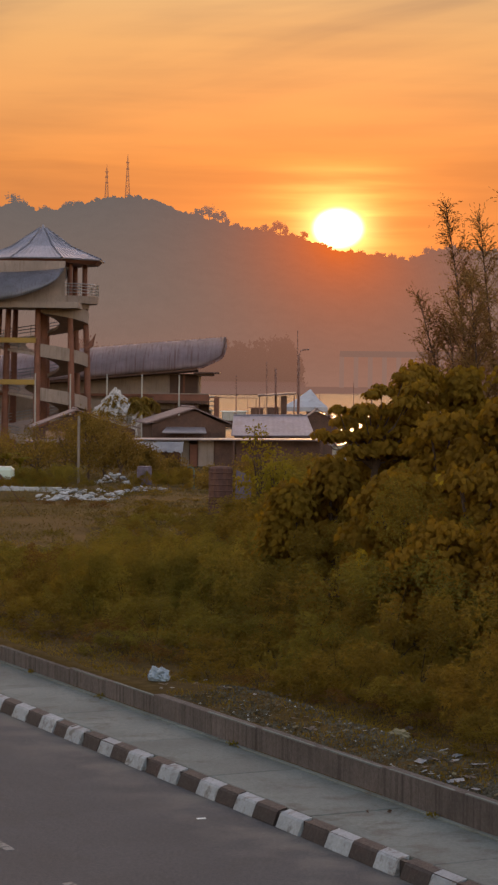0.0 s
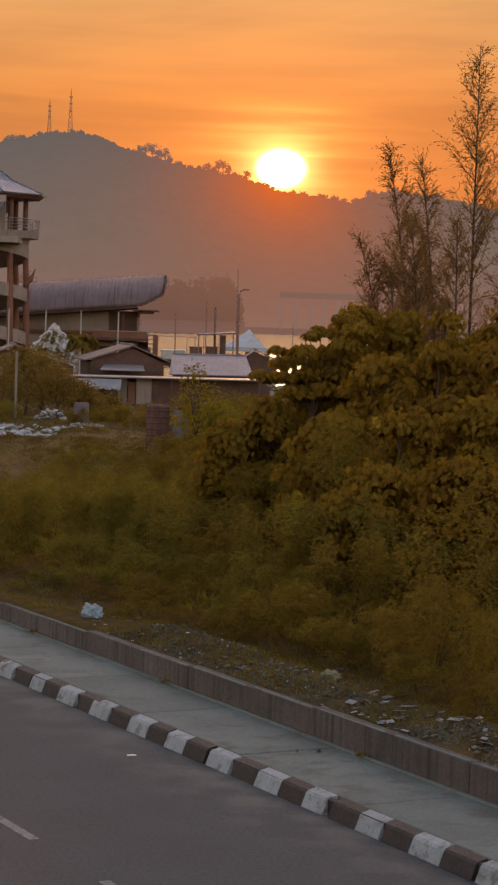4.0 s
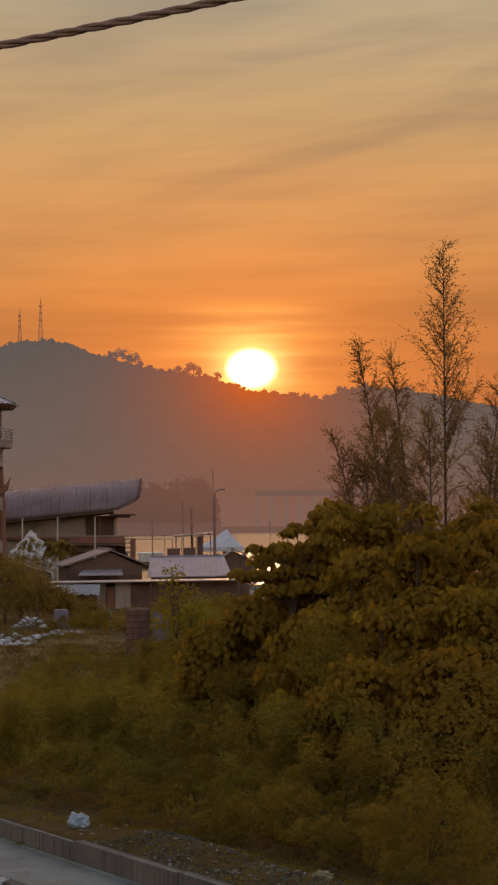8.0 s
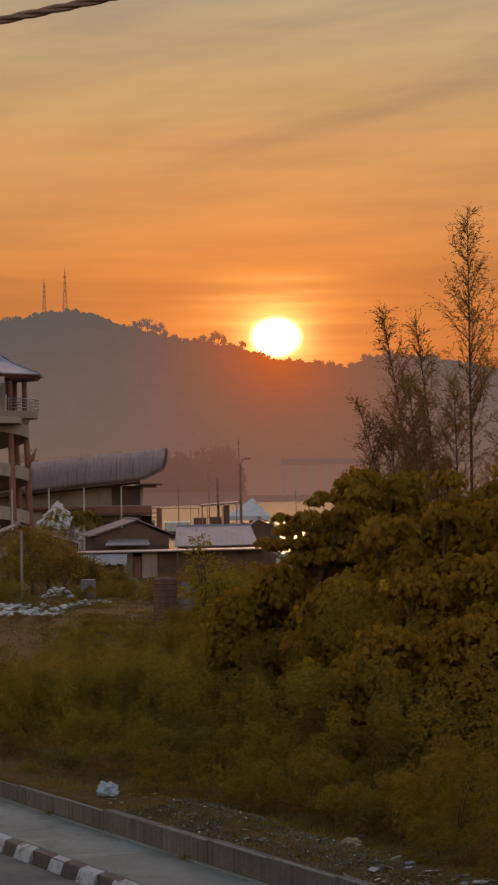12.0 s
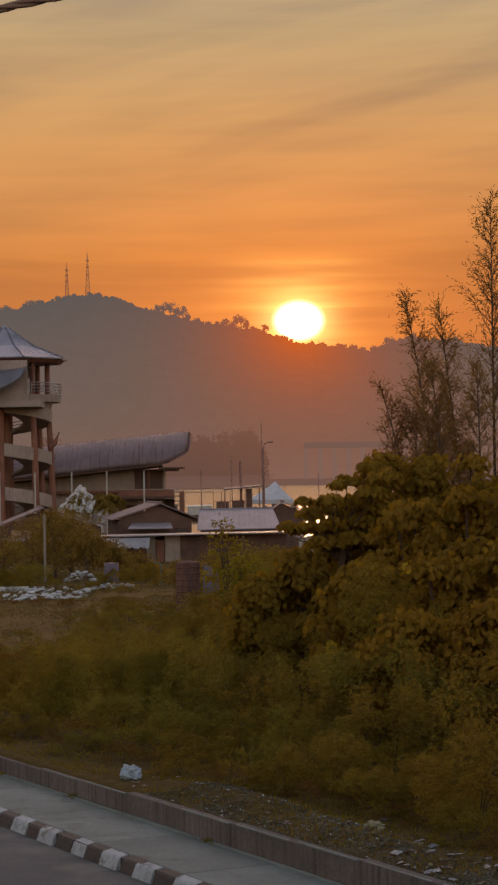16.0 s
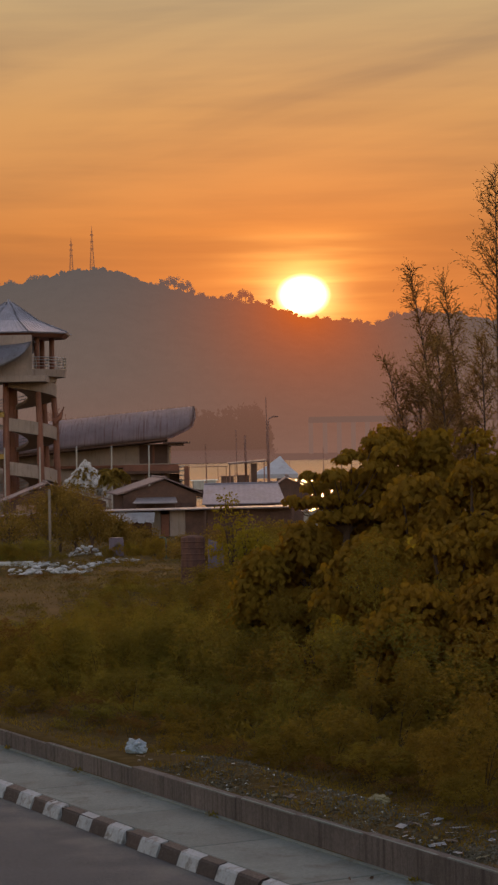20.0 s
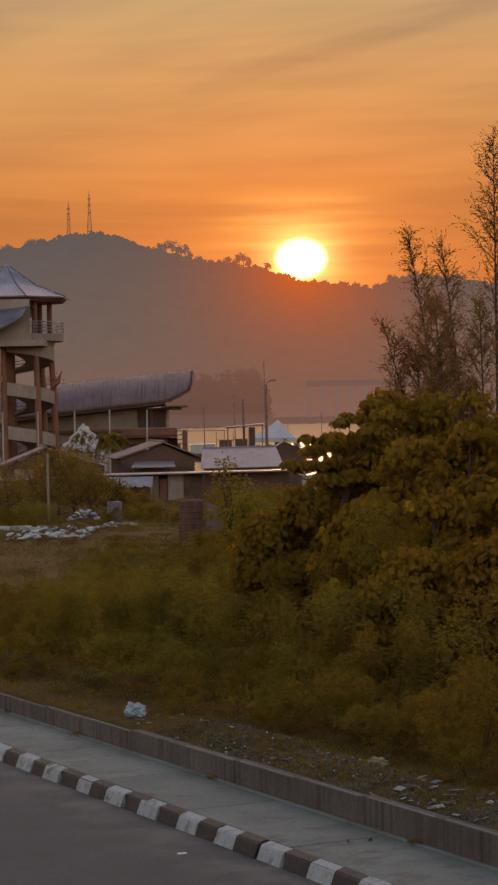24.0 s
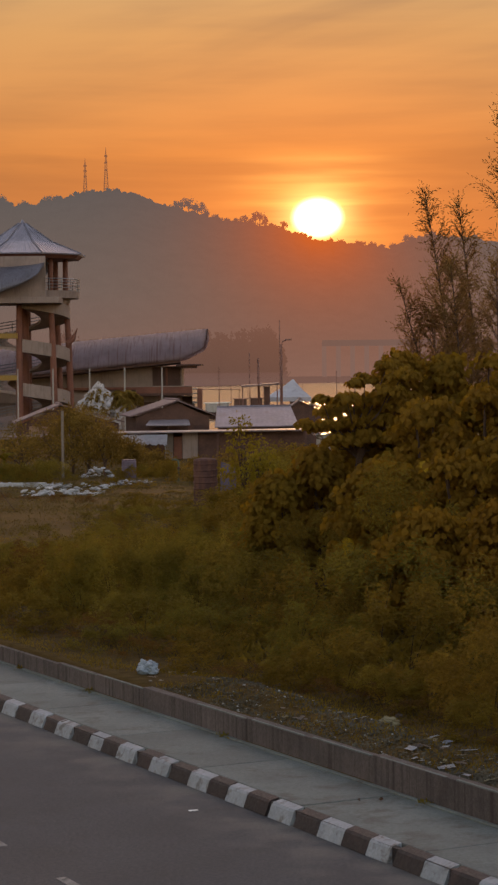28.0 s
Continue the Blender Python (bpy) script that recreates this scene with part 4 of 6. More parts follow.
G = -2.1
gable_house("open_shelter", -17.3, -9.1, 160, 166, 1.0, 2.35, G, "low brown shelter with a wide pitched metal roof", DARK_WOOD, BROWN_ROOF, 0.4, 0.42,
            [(-16.2, -15.42, -0.15, 0.72, DIM), (-15.36, -14.6, -0.15, 0.72, DIM), (-13.4, -12.4, -0.3, 0.7, DARK_IN), (-11.5, -10.6, G, 0.1, DARK_IN)], 8.0)
gable_house("shore_house", -9.05, -2.3, 166, 173, 1.3, 2.5, G, "small house with a rusty pitched zinc roof", DARK_WOOD, BROWN_ROOF, 0.5, 0.56,
            [(-7.4, -6.2, -0.9, 0.5, DARK_IN), (-4.0, -3.2, -0.9, 0.5, DARK_IN)], 10.0)
lean = thing("porch_roof", (0, 0, 0), "sloping porch roof on thin posts before a house", "porch")
part("roof_sheet", sheet([(-7.7, 163.4, 0.62), (-4.3, 163.4, 0.62), (-4.5, 166.2, 0.98), (-7.5, 166.2, 0.98)], 0.06), SHED_ROOF, lean)
for x in (-7.5, -6.0, -4.5):
    part("post", tube([(x, 163.6, G - 0.2), (x, 163.6, 0.60)], [0.06, 0.06], 6), DARK_WOOD, lean)

# long row of stalls under one thin flat roof
stalls = thing("row_of_stalls", (0, 0, 0), "row of low stalls under one long flat zinc roof", "stalls")
Y = 150.0
GS = land(-3, 150) - 0.05
part("roof_sheet", sheet([(-9.6, Y - 1.0, 0.46), (4.2, Y - 1.0, 0.58), (4.2, Y + 3.0, 0.58), (-9.6, Y + 3.0, 0.46)], 0.07), SHED_ROOF, stalls)
part("back_wall", box((-9.4, Y + 2.5, GS - 0.2), (4.0, Y + 2.7, 0.36)), DARK_WOOD, stalls)
part("pale_wall", box((-4.5, Y, GS - 0.2), (-3.43, Y + 0.2, 0.40)), BEIGE, stalls, "pale plastered wall panel")
part("side_wall", box((-9.3, Y + 0.1, GS - 0.2), (-5.66, Y + 0.3, 0.37)), DARK_WOOD, stalls)
part("pale_wall", box((-5.64, Y + 0.05, GS - 0.2), (-5.16, Y + 0.25, 0.38)), POLE_CONCRETE, stalls, "grey plastered wall strip")
part("door", box((-5.10, Y + 0.12, GS - 0.1), (-4.56, Y + 0.22, 0.1)), COLUMN_RED, stalls, "red-brown plank door")
part("shutter", box((-3.4, Y + 0.1, GS - 0.1), (-1.95, Y + 0.2, 0.3)), DARK_WOOD, stalls, "rust-red shutter")
part("side_wall", box((-1.9, Y + 0.1, GS - 0.2), (4.0, Y + 0.3, 0.42)), DARK_WOOD, stalls)
for x in (-9.5, -7.2, -2.0, 1.0, 4.1):
    part("post", box((x - 0.06, Y - 0.9, GS - 0.2), (x + 0.06, Y - 0.78, 0.40)), DARK_WOOD, stalls)
awning = thing("stall_awning", (0, 0, 0), "pale translucent sheet awning with a ragged edge", "awning")
bm = bmesh.new()
grid = [[bm.verts.new((-9.0 + 3.5 * i / 24, Y - 2.6 + 1.6 * j / 4, -0.30 + 0.62 * j / 4 + 0.05 * math.sin(i * 1.3) * (1 - j / 4) - (0.08 if j == 0 and i % 2 else 0.0))) for j in range(5)] for i in range(25)]
for a, b in zip(grid, grid[1:]):
    for j in range(4):
        bm.faces.new((a[j], b[j], b[j + 1], a[j + 1]))
bmesh.ops.solidify(bm, geom=bm.faces[:], thickness=0.03)
part("awning_sheet", bm, CANVAS, awning)
for x in (-8.9, -7.2, -5.6):
    part("post", tube([(x, Y - 2.5, GS - 0.2), (x, Y - 2.5, -0.32)], [0.04, 0.04], 6), STEEL, awning)

zinc = thing("zinc_roofed_shed", (0, 0, 0), "shed with a plain blue-grey sloping zinc roof", "shed")
part("roof_slope", sheet([(-2.45, 165.0, 0.42), (4.0, 165.0, 0.48), (3.5, 170.5, 1.90), (-2.35, 170.5, 1.84)], 0.08), ZINC, zinc)
part("wall", box((-2.2, 165.6, G - 0.2), (3.5, 170.3, 0.38)), DARK_WOOD, zinc)
part("ridge_cap", tube([(-2.35, 170.5, 1.84), (3.5, 170.5, 1.90)], [0.1, 0.1], 6), ZINC, zinc)

# marquee, small roofs and the waterside clutter
tent = thing("white_marquee", (0, 0, 0), "white canvas marquee with a peaked roof by the water", "marquee")
bm = bmesh.new()
peak = bm.verts.new((5.5, 252.0, 3.75))
rim = [bm.verts.new(q) for q in ((2.3, 249.0, 1.65), (7.5, 249.0, 1.65), (7.5, 255.0, 1.65), (2.3, 255.0, 1.65))]
midr = [bm.verts.new(Vector(v.co).lerp(peak.co, 0.5) - Vector((0, 0, 0.16))) for v in rim]
for i in range(4):
    j = (i + 1) % 4
    bm.faces.new((rim[i], rim[j], midr[j], midr[i]))
    bm.faces.new((midr[i], midr[j], peak))
part("canopy", bm, CANVAS, tent)
part("valance", box((2.3, 248.95, 1.15), (7.5, 249.0, 1.65)), CANVAS, tent)
for x in (2.35, 7.45):
    for y in (249.1, 254.9):
        part("pole", tube([(x, y, -3.3), (x, y, 1.65)], [0.06, 0.06], 6), STEEL, tent)
gable_house("waterside_hut", 3.7, 7.2, 200, 205, 1.1, 2.05, -2.6, "small waterside hut with a rust-red roof", DARK_WOOD, BROWN_ROOF, 0.25, 0.38)
gable_house("pale_roofed_shed", 4.4, 9.6, 140, 145, 0.5, 1.25, -1.9, "low shed with a pale sloping zinc roof behind trees", PALE, SHED_ROOF, 0.3, 0.5)
tarp = thing("white_tarpaulin", (8.9, 146.5, -1.9), "sagging white tarpaulin stretched over thin poles", "tarpaulin")
bm = bmesh.new()
rows_ = [[bm.verts.new((-0.95 + 1.9 * i / 10, -0.2 + 0.5 * j, 2.75 + 0.30 * j - 0.22 * math.sin(math.pi * i / 10) - 0.05 * (i % 3))) for j in range(4)] for i in range(11)]
for a, b in zip(rows_, rows_[1:]):
    for j in range(3):
        bm.faces.new((a[j], b[j], b[j + 1], a[j + 1]))
bmesh.ops.solidify(bm, geom=bm.faces[:], thickness=0.02)
part("sheet", bm, CANVAS, tarp)
for x in (-0.9, 0.9):
    for y, z in ((-0.15, 2.70), (1.25, 3.55)):
        part("pole", tube([(x, y, -0.3), (x, y, z)], [0.035, 0.03], 6), MAST, tarp)
jetty = thing("jetty_shelter", (0, 0, 0), "small jetty shelter with a flat dark roof", "shelter")
part("roof", sheet([(-0.6, 236, 3.05), (3.6, 236, 3.35), (3.6, 240, 3.45), (-0.6, 240, 3.15)], 0.15), BROWN_ROOF, jetty)
part("booth", box((1.95, 236.5, -3.0), (2.6, 239.5, 3.0)), DARK_WOOD, jetty)
# thin bar on two piles stands in for a sandbar line on the water
part("sandbar_line", box((-6.2, 237.0, 2.68), (-0.6, 238.2, 2.75), 0.02), MAST, jetty)
for k in range(2):
    part("pile", tube([(-6.0 + 5.2 * k, 237.6, -4.0), (-6.0 + 5.2 * k, 237.6, 2.68)], [0.035, 0.035], 6), MAST, jetty)
for x in (-0.4, 3.4):
    part("post", tube([(x, 236.4, -3.2), (x, 236.4, 3.1)], [0.07, 0.07], 6), MAST, jetty)


def boat(x, y, length, label, turn=0.0, cabin=3.2):
    b = thing("fishing_boat", (x, y, -3.0), label, "boat", "boats at the shore", turn=turn)
    bm = bmesh.new()
    rows_ = []
    for k in range(9):
        s = k / 8 * 2 - 1
        half = 0.9 * (1 - abs(s) ** 2.5) + 0.05
        lift = 0.5 * s * s
        rows_.append([bm.verts.new((s * length / 2, -half, 1.2 + lift)), bm.verts.new((s * length / 2, -half * 0.5, 0.1 + lift * 0.6)), bm.verts.new((s * length / 2, half * 0.5, 0.1 + lift * 0.6)), bm.verts.new((s * length / 2, half, 1.2 + lift))])
    for a, c_ in zip(rows_, rows_[1:]):
        for j in range(3):
            bm.faces.new((a[j], c_[j], c_[j + 1], a[j + 1]))
    bmesh.ops.solidify(bm, geom=bm.faces[:], thickness=0.06)
    part("hull", bm, DARK_WOOD, b)
    part("deck", box((-length * 0.4, -0.7, 0.9), (length * 0.4, 0.7, 1.0)), DARK_WOOD, b)
    part("cabin", box((-length * 0.25, -0.6, 1.0), (length * 0.1, 0.6, cabin), 0.06), PALE if cabin < 2.7 else DARK_WOOD, b)
    part("cabin_roof", box((-length * 0.3, -0.75, cabin), (length * 0.16, 0.75, cabin + 0.14), 0.03), WHITE if cabin < 2.7 else MAST, b)
    part("mast", tube([(0.9, 0, 1.0), (0.9, 0, 5.4)], [0.07, 0.05], 6), MAST, b)
    return b


boat(-0.6, 385, 6.5, "dark wooden fishing boat with a small cabin", 0.0, 2.75)
boat(2.2, 395, 6.0, "dark fishing boat beside a landing stage", 12, 2.75)
boat(-5.3, 345, 5.0, "pale-cabined small boat moored off the shore", 12, 2.6)
boat(-3.4, 352, 5.0, "pale-cabined small boat moored off the shore", -10, 2.55)
boat(9.6, 400, 6.0, "small dark fishing boat behind the marquee", -8)

mound = thing("white_rock_fountain", (-12.4, 180, land(-12.4, 180)), "white peaked artificial rock with dark plants hanging on it", "rock fountain")
bm = bmesh.new()
bmesh.ops.create_icosphere(bm, subdivisions=4, radius=1.0)
for v in bm.verts:
    d = v.co.normalized()
    up = (d.z + 1.0) / 2.0
    z = up * 5.8
    reach = min(1.65, 0.08 + 0.86 * (5.8 - z)) * (1.0 + 0.45 * noise.noise(d * 4.0) + 0.35 * noise.noise(d * 11.0))
    flat_ = Vector((d.x, d.y, 0.0))
    flat_ = flat_.normalized() if flat_.length > 0.01 else flat_
    v.co = Vector((flat_.x * reach, flat_.y * reach, z + 0.25 * noise.noise(d * 6.0)))
part("rock", bm, ROCK, mound)
rng = np.random.default_rng(8)
c = np.column_stack([rng.uniform(-1.5, 1.5, 60), rng.uniform(-1.5, -0.9, 60), rng.uniform(3.2, 5.6, 60)])
c[:, 2] -= 0.45
c[:, 0] *= (5.9 - c[:, 2]) / 2.2
c[:, 1] = -0.15 - 0.8 * (5.85 - c[:, 2])
v, f = leaf_arrays(np.repeat(c, 4, 0), rng.normal(size=(240, 3)), 0.28, rng, 0.5, 0.6)
tagged(array_mesh("hanging_plant", v, f, LEAF_FAR, mound), kind="stuff")

tank = thing("rusty_tank", (-1.4, 72, land(-1.4, 72)), "dark rusty ribbed steel tank among bushes", "tank")
th = 1.66 - land(-1.4, 72)
part("drum", tube([(0, 0, -0.1), (0, 0, th), (0, 0, th + 0.05), (0, 0, th + 0.08)], [0.40, 0.40, 0.33, 0.1], 22), TANK, tank)
for k in range(8):
    z = th * (0.08 + 0.118 * k)
    part("rib", tube([(0, 0, z), (0, 0, z + 0.03), (0, 0, z + 0.06)], [0.402, 0.425, 0.402], 22), TANK, tank)
board = thing("leaning_sheet", (-0.72, 72.2, land(-0.72, 72.2)), "weathered grey sheet leaning beside a rusty tank", "sheet")
part("sheet", sheet([(-0.22, 0.0, 0.0), (0.30, 0.05, 0.0), (0.36, 0.25, th - 0.25), (-0.16, 0.20, th - 0.05)], 0.03), DRUM_VIOLET, board)

# ---------------------------------------------------------------- plants
def shrub(name, height, radius, leaves_n, size, material, seed, label, clumps=30, slim=0.5):
    """A bush: stems from the base to clumps of leaves in an uneven dome."""
    rng = np.random.default_rng(seed)
    bush = thing(name, (0, 0, 0), label, "shrub", "roadside shrubs")
    a = rng.uniform(0, 2 * math.pi, clumps)
    q = rng.uniform(0.10, 0.95, clumps)
    rad = radius * np.sqrt(rng.uniform(0.35, 1.0, clumps)) * np.sqrt(np.maximum(0.1, 1.05 - q * q))
    centres = np.column_stack([rad * np.cos(a), rad * np.sin(a), q * height])
    bm = bmesh.new()
    for c in centres[::6]:
        add_tube(bm, [(c[0] * 0.08, c[1] * 0.08, -0.1), (c[0] * 0.35, c[1] * 0.35, c[2] * 0.45), (c[0] * 0.7, c[1] * 0.7, c[2] * 0.8)], [0.012, 0.007, 0.003], 4, False)
    part("woody_base", bm, TWIG, bush)
    pick = rng.integers(0, clumps, leaves_n)
    off = rng.normal(size=(leaves_n, 3))
    off /= np.linalg.norm(off, axis=1, keepdims=True)
    reach = rng.uniform(0.2, 1.0, (leaves_n, 1)) ** 0.6 * (0.17 * height ** 0.5 * radius ** 0.5) * rng.uniform(0.7, 1.3, (clumps, 1))[pick]
    out = centres / (np.linalg.norm(centres, axis=1, keepdims=True) + 0.2)
    shoot = (out * 0.5 + np.array([0, 0, 0.75])) * rng.uniform(0.1, 0.6, (clumps, 1)) * (height / 2.0) ** 0.5
    along_ = rng.uniform(0.0, 1.0, (leaves_n, 1))
    pos = centres[pick] * np.array([1, 1, 0.86]) + off * reach * (1.0 - 0.75 * along_ ** 1.5) + shoot[pick] * along_ ** 1.3
    pos[:, 2] = np.maximum(pos[:, 2], 0.03)
    v, f = leaf_arrays(pos, off + rng.normal(size=off.shape) * 0.6 + np.array([0, 0, 0.25]), size, rng, slim, 0.3, True)
    array_mesh("leaves", v, f, material, bush)
    return bush


def settle(ob, x, y, turn, sx, sz):
    return pose(x, y, land(x, y) - 0.05, 0, 0, turn) @ Matrix.Diagonal((sx, sx, sz, 1.0))


SHRUBS = [shrub("shrub", 2.0, 1.15, 4600, 0.068, LEAF_BUSH, 11, "dense dull green roadside shrub"),
          shrub("shrub", 2.0, 1.25, 4600, 0.066, LEAF_LIGHT, 12, "dense fresh green roadside shrub"),
          shrub("shrub", 2.0, 1.1, 4200, 0.074, LEAF_BUSH, 13, "loose olive roadside shrub with larger leaves", 26, 0.6),
          shrub("tall_shrub", 4.0, 1.6, 8200, 0.070, LEAF_BUSH, 14, "tall dark olive shrub with broad leaves", 44, 0.6),
          shrub("tall_shrub", 4.0, 1.5, 8200, 0.070, LEAF_BUSH, 15, "tall dark brown-green shrub with drooping leaves", 40, 0.55),
          shrub("dry_shrub", 2.0, 1.1, 3000, 0.066, LEAF_DRY, 16, "half-dead red-brown shrub with sparse leaves", 20, 0.45)]
used = set()
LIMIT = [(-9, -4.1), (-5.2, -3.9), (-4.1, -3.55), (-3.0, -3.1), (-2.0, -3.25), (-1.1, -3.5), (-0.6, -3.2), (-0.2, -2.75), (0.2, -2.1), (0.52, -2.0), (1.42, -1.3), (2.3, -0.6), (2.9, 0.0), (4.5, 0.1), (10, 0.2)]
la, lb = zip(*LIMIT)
rng = np.random.default_rng(21)
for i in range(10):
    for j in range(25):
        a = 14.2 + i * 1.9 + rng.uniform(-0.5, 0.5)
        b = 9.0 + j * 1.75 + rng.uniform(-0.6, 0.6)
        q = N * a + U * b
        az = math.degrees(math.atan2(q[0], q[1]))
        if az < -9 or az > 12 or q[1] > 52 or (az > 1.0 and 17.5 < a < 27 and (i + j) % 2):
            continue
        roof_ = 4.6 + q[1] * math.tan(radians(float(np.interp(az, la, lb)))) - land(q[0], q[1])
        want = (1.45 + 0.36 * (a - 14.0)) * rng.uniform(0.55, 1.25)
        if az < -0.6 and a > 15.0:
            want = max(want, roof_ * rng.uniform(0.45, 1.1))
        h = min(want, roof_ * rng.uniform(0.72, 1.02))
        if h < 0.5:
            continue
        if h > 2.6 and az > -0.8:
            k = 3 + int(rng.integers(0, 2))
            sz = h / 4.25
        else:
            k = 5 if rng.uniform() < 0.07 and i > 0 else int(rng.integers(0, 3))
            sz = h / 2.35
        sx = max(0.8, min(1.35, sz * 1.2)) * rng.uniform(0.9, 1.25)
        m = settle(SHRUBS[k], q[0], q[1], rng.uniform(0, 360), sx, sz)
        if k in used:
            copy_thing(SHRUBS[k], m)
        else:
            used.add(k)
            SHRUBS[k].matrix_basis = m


for k in range(30):
    b = 12.0 + k * 1.1 + rng.uniform(-0.25, 0.25)
    a = float(np.interp(b, (14, 17, 20, 22, 26, 32), (12.7, 12.85, 13.5, 13.4, 13.0, 12.7))) + rng.uniform(-0.1, 0.3)
    q = N * a + U * b
    h = rng.uniform(0.45, 1.0)
    pickk = 5 if b > 19.5 and k % 2 else int(rng.integers(0, 3))
    copy_thing(SHRUBS[pickk], settle(SHRUBS[pickk], q[0], q[1], rng.uniform(0, 360), rng.uniform(0.6, 0.85), h / 2.0))
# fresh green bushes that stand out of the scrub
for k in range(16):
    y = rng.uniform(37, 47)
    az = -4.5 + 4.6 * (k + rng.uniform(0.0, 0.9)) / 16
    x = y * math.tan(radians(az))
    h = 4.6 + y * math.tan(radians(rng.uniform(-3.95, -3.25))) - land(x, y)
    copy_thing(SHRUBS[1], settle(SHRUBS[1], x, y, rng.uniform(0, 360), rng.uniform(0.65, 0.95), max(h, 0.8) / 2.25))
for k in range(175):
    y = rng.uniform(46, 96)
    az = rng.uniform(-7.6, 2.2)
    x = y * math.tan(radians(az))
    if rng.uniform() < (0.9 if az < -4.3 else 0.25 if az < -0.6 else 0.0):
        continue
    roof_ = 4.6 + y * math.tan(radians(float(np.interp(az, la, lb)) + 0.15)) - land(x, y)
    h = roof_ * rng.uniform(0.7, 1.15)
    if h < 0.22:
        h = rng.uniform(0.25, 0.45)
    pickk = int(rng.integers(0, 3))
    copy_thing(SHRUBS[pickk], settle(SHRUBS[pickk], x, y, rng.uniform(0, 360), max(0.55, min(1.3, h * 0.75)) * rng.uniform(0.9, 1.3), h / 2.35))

for x, y, h in ((-13.2, 101, 1.3), (-12.5, 101.5, 1.1), (-11.9, 101, 1.2), (-12.0, 99, 1.0), (-11.2, 101.5, 0.9), (-8.8, 97, 0.8), (-7.9, 98, 1.0), (-6.9, 96, 0.7), (-6.2, 97, 0.9),
                (-5.3, 99, 0.8), (-4.5, 97, 0.9), (-9.8, 98, 0.7), (-3.6, 101, 0.8), (-10.7, 100, 0.6)):
    pickk = int(rng.integers(0, 3))
    copy_thing(SHRUBS[pickk], settle(SHRUBS[pickk], x, y, rng.uniform(0, 360), h * 0.6, h / 2.35))


for k in range(46):
    x = rng.uniform(-15.5, -9.4) if k < 32 else rng.uniform(-6.6, -4.0)
    y = rng.uniform(104, 113)
    pickk = int(rng.integers(0, 3))
    h = rng.uniform(0.8, 1.7)
    copy_thing(SHRUBS[pickk], settle(SHRUBS[pickk], x, y, rng.uniform(0, 360), h * 0.62, h / 2.35))
for k in range(9):
    x, y, h = rng.uniform(-9.4, -4.6), rng.uniform(80, 84), rng.uniform(0.45, 0.95)
    copy_thing(SHRUBS[5], settle(SHRUBS[5], x, y, rng.uniform(0, 360), h * 0.6, h / 2.35))


def broad_tree(x, y, top, spread_, seed, leaf=0.24, clumps=44):
    """A tree with umbrella-like clumps of large drooping leaves."""
    rng = np.random.default_rng(seed)
    z0 = land(x, y)
    h = top - z0
    tree = thing("broad_leaved_tree", (x, y, z0), "dark broad-leaved tree with drooping clumps of large leaves", "tree", "broad-leaved trees")
    part("trunk", tube([(0, 0, -0.2), (0.06, 0.03, h * 0.3), (0.0, 0.1, h * 0.62)], [0.12, 0.09, 0.05], 8), BARK, tree)
    a = rng.uniform(0, 2 * math.pi, clumps)
    q = rng.uniform(0.22, 1.0, clumps)
    q[0] = 0.98
    rad = spread_ * np.sqrt(rng.uniform(0.02, 1.0, clumps)) * np.sqrt(np.maximum(0.06, 1.08 - q * q))
    centres = np.column_stack([rad * np.cos(a), rad * np.sin(a), q * h - 0.12])
    for c in centres[::3]:
        part("limb", tube([(0, 0, c[2] * 0.45), (c[0] * 0.5, c[1] * 0.5, c[2] * 0.75), tuple(c)], [0.05, 0.03, 0.012], 5), BARK, tree)
    k = 112
    ang = rng.uniform(0, 2 * math.pi, clumps * k)
    lift = rng.uniform(-0.45, 1.0, clumps * k)
    flat_ = np.sqrt(np.maximum(0.05, 1.0 - np.maximum(lift, 0.0) ** 2))
    out = np.column_stack([np.cos(ang) * flat_, np.sin(ang) * flat_, lift])
    pos = np.repeat(centres, k, 0) + out * rng.uniform(0.05, 0.40, (clumps * k, 1)) * np.array([1, 1, 0.72])
    v, f = hanging_leaves(pos, out + rng.normal(size=out.shape) * 0.30, leaf * 0.52, rng)
    array_mesh("crown", v, f, LEAF_BIG, tree)
    return tree


broad = []
for k, (x, y, top, s, leaf) in enumerate(((3.05, 42, 4.95, 0.5, 0.24), (3.7, 42.5, 4.92, 1.1, 0.25), (4.7, 42, 4.95, 1.3, 0.25), (6.0, 41, 5.05, 1.4, 0.25), (2.35, 41.8, 3.9, 0.6, 0.25), (1.35, 40.5, 3.2, 0.75, 0.25),
                                          (3.25, 39, 4.1, 0.95, 0.24), (4.2, 38, 4.3, 1.2, 0.24), (5.5, 37, 4.5, 1.3, 0.24), (0.55, 40, 2.7, 0.5, 0.22), (7.2, 41, 5.1, 1.4, 0.25),
                                          (2.3, 36.5, 3.0, 0.9, 0.22), (3.5, 35.5, 3.2, 1.1, 0.22), (4.7, 35, 3.4, 1.1, 0.22), (5.9, 35, 3.7, 1.2, 0.22), (2.8, 33.5, 2.4, 0.9, 0.20), (4.1, 33, 2.6, 1.0, 0.20), (5.2, 32.5, 2.7, 1.0, 0.20))):
    broad.append(broad_tree(x, y, top, s, 40 + k, leaf))

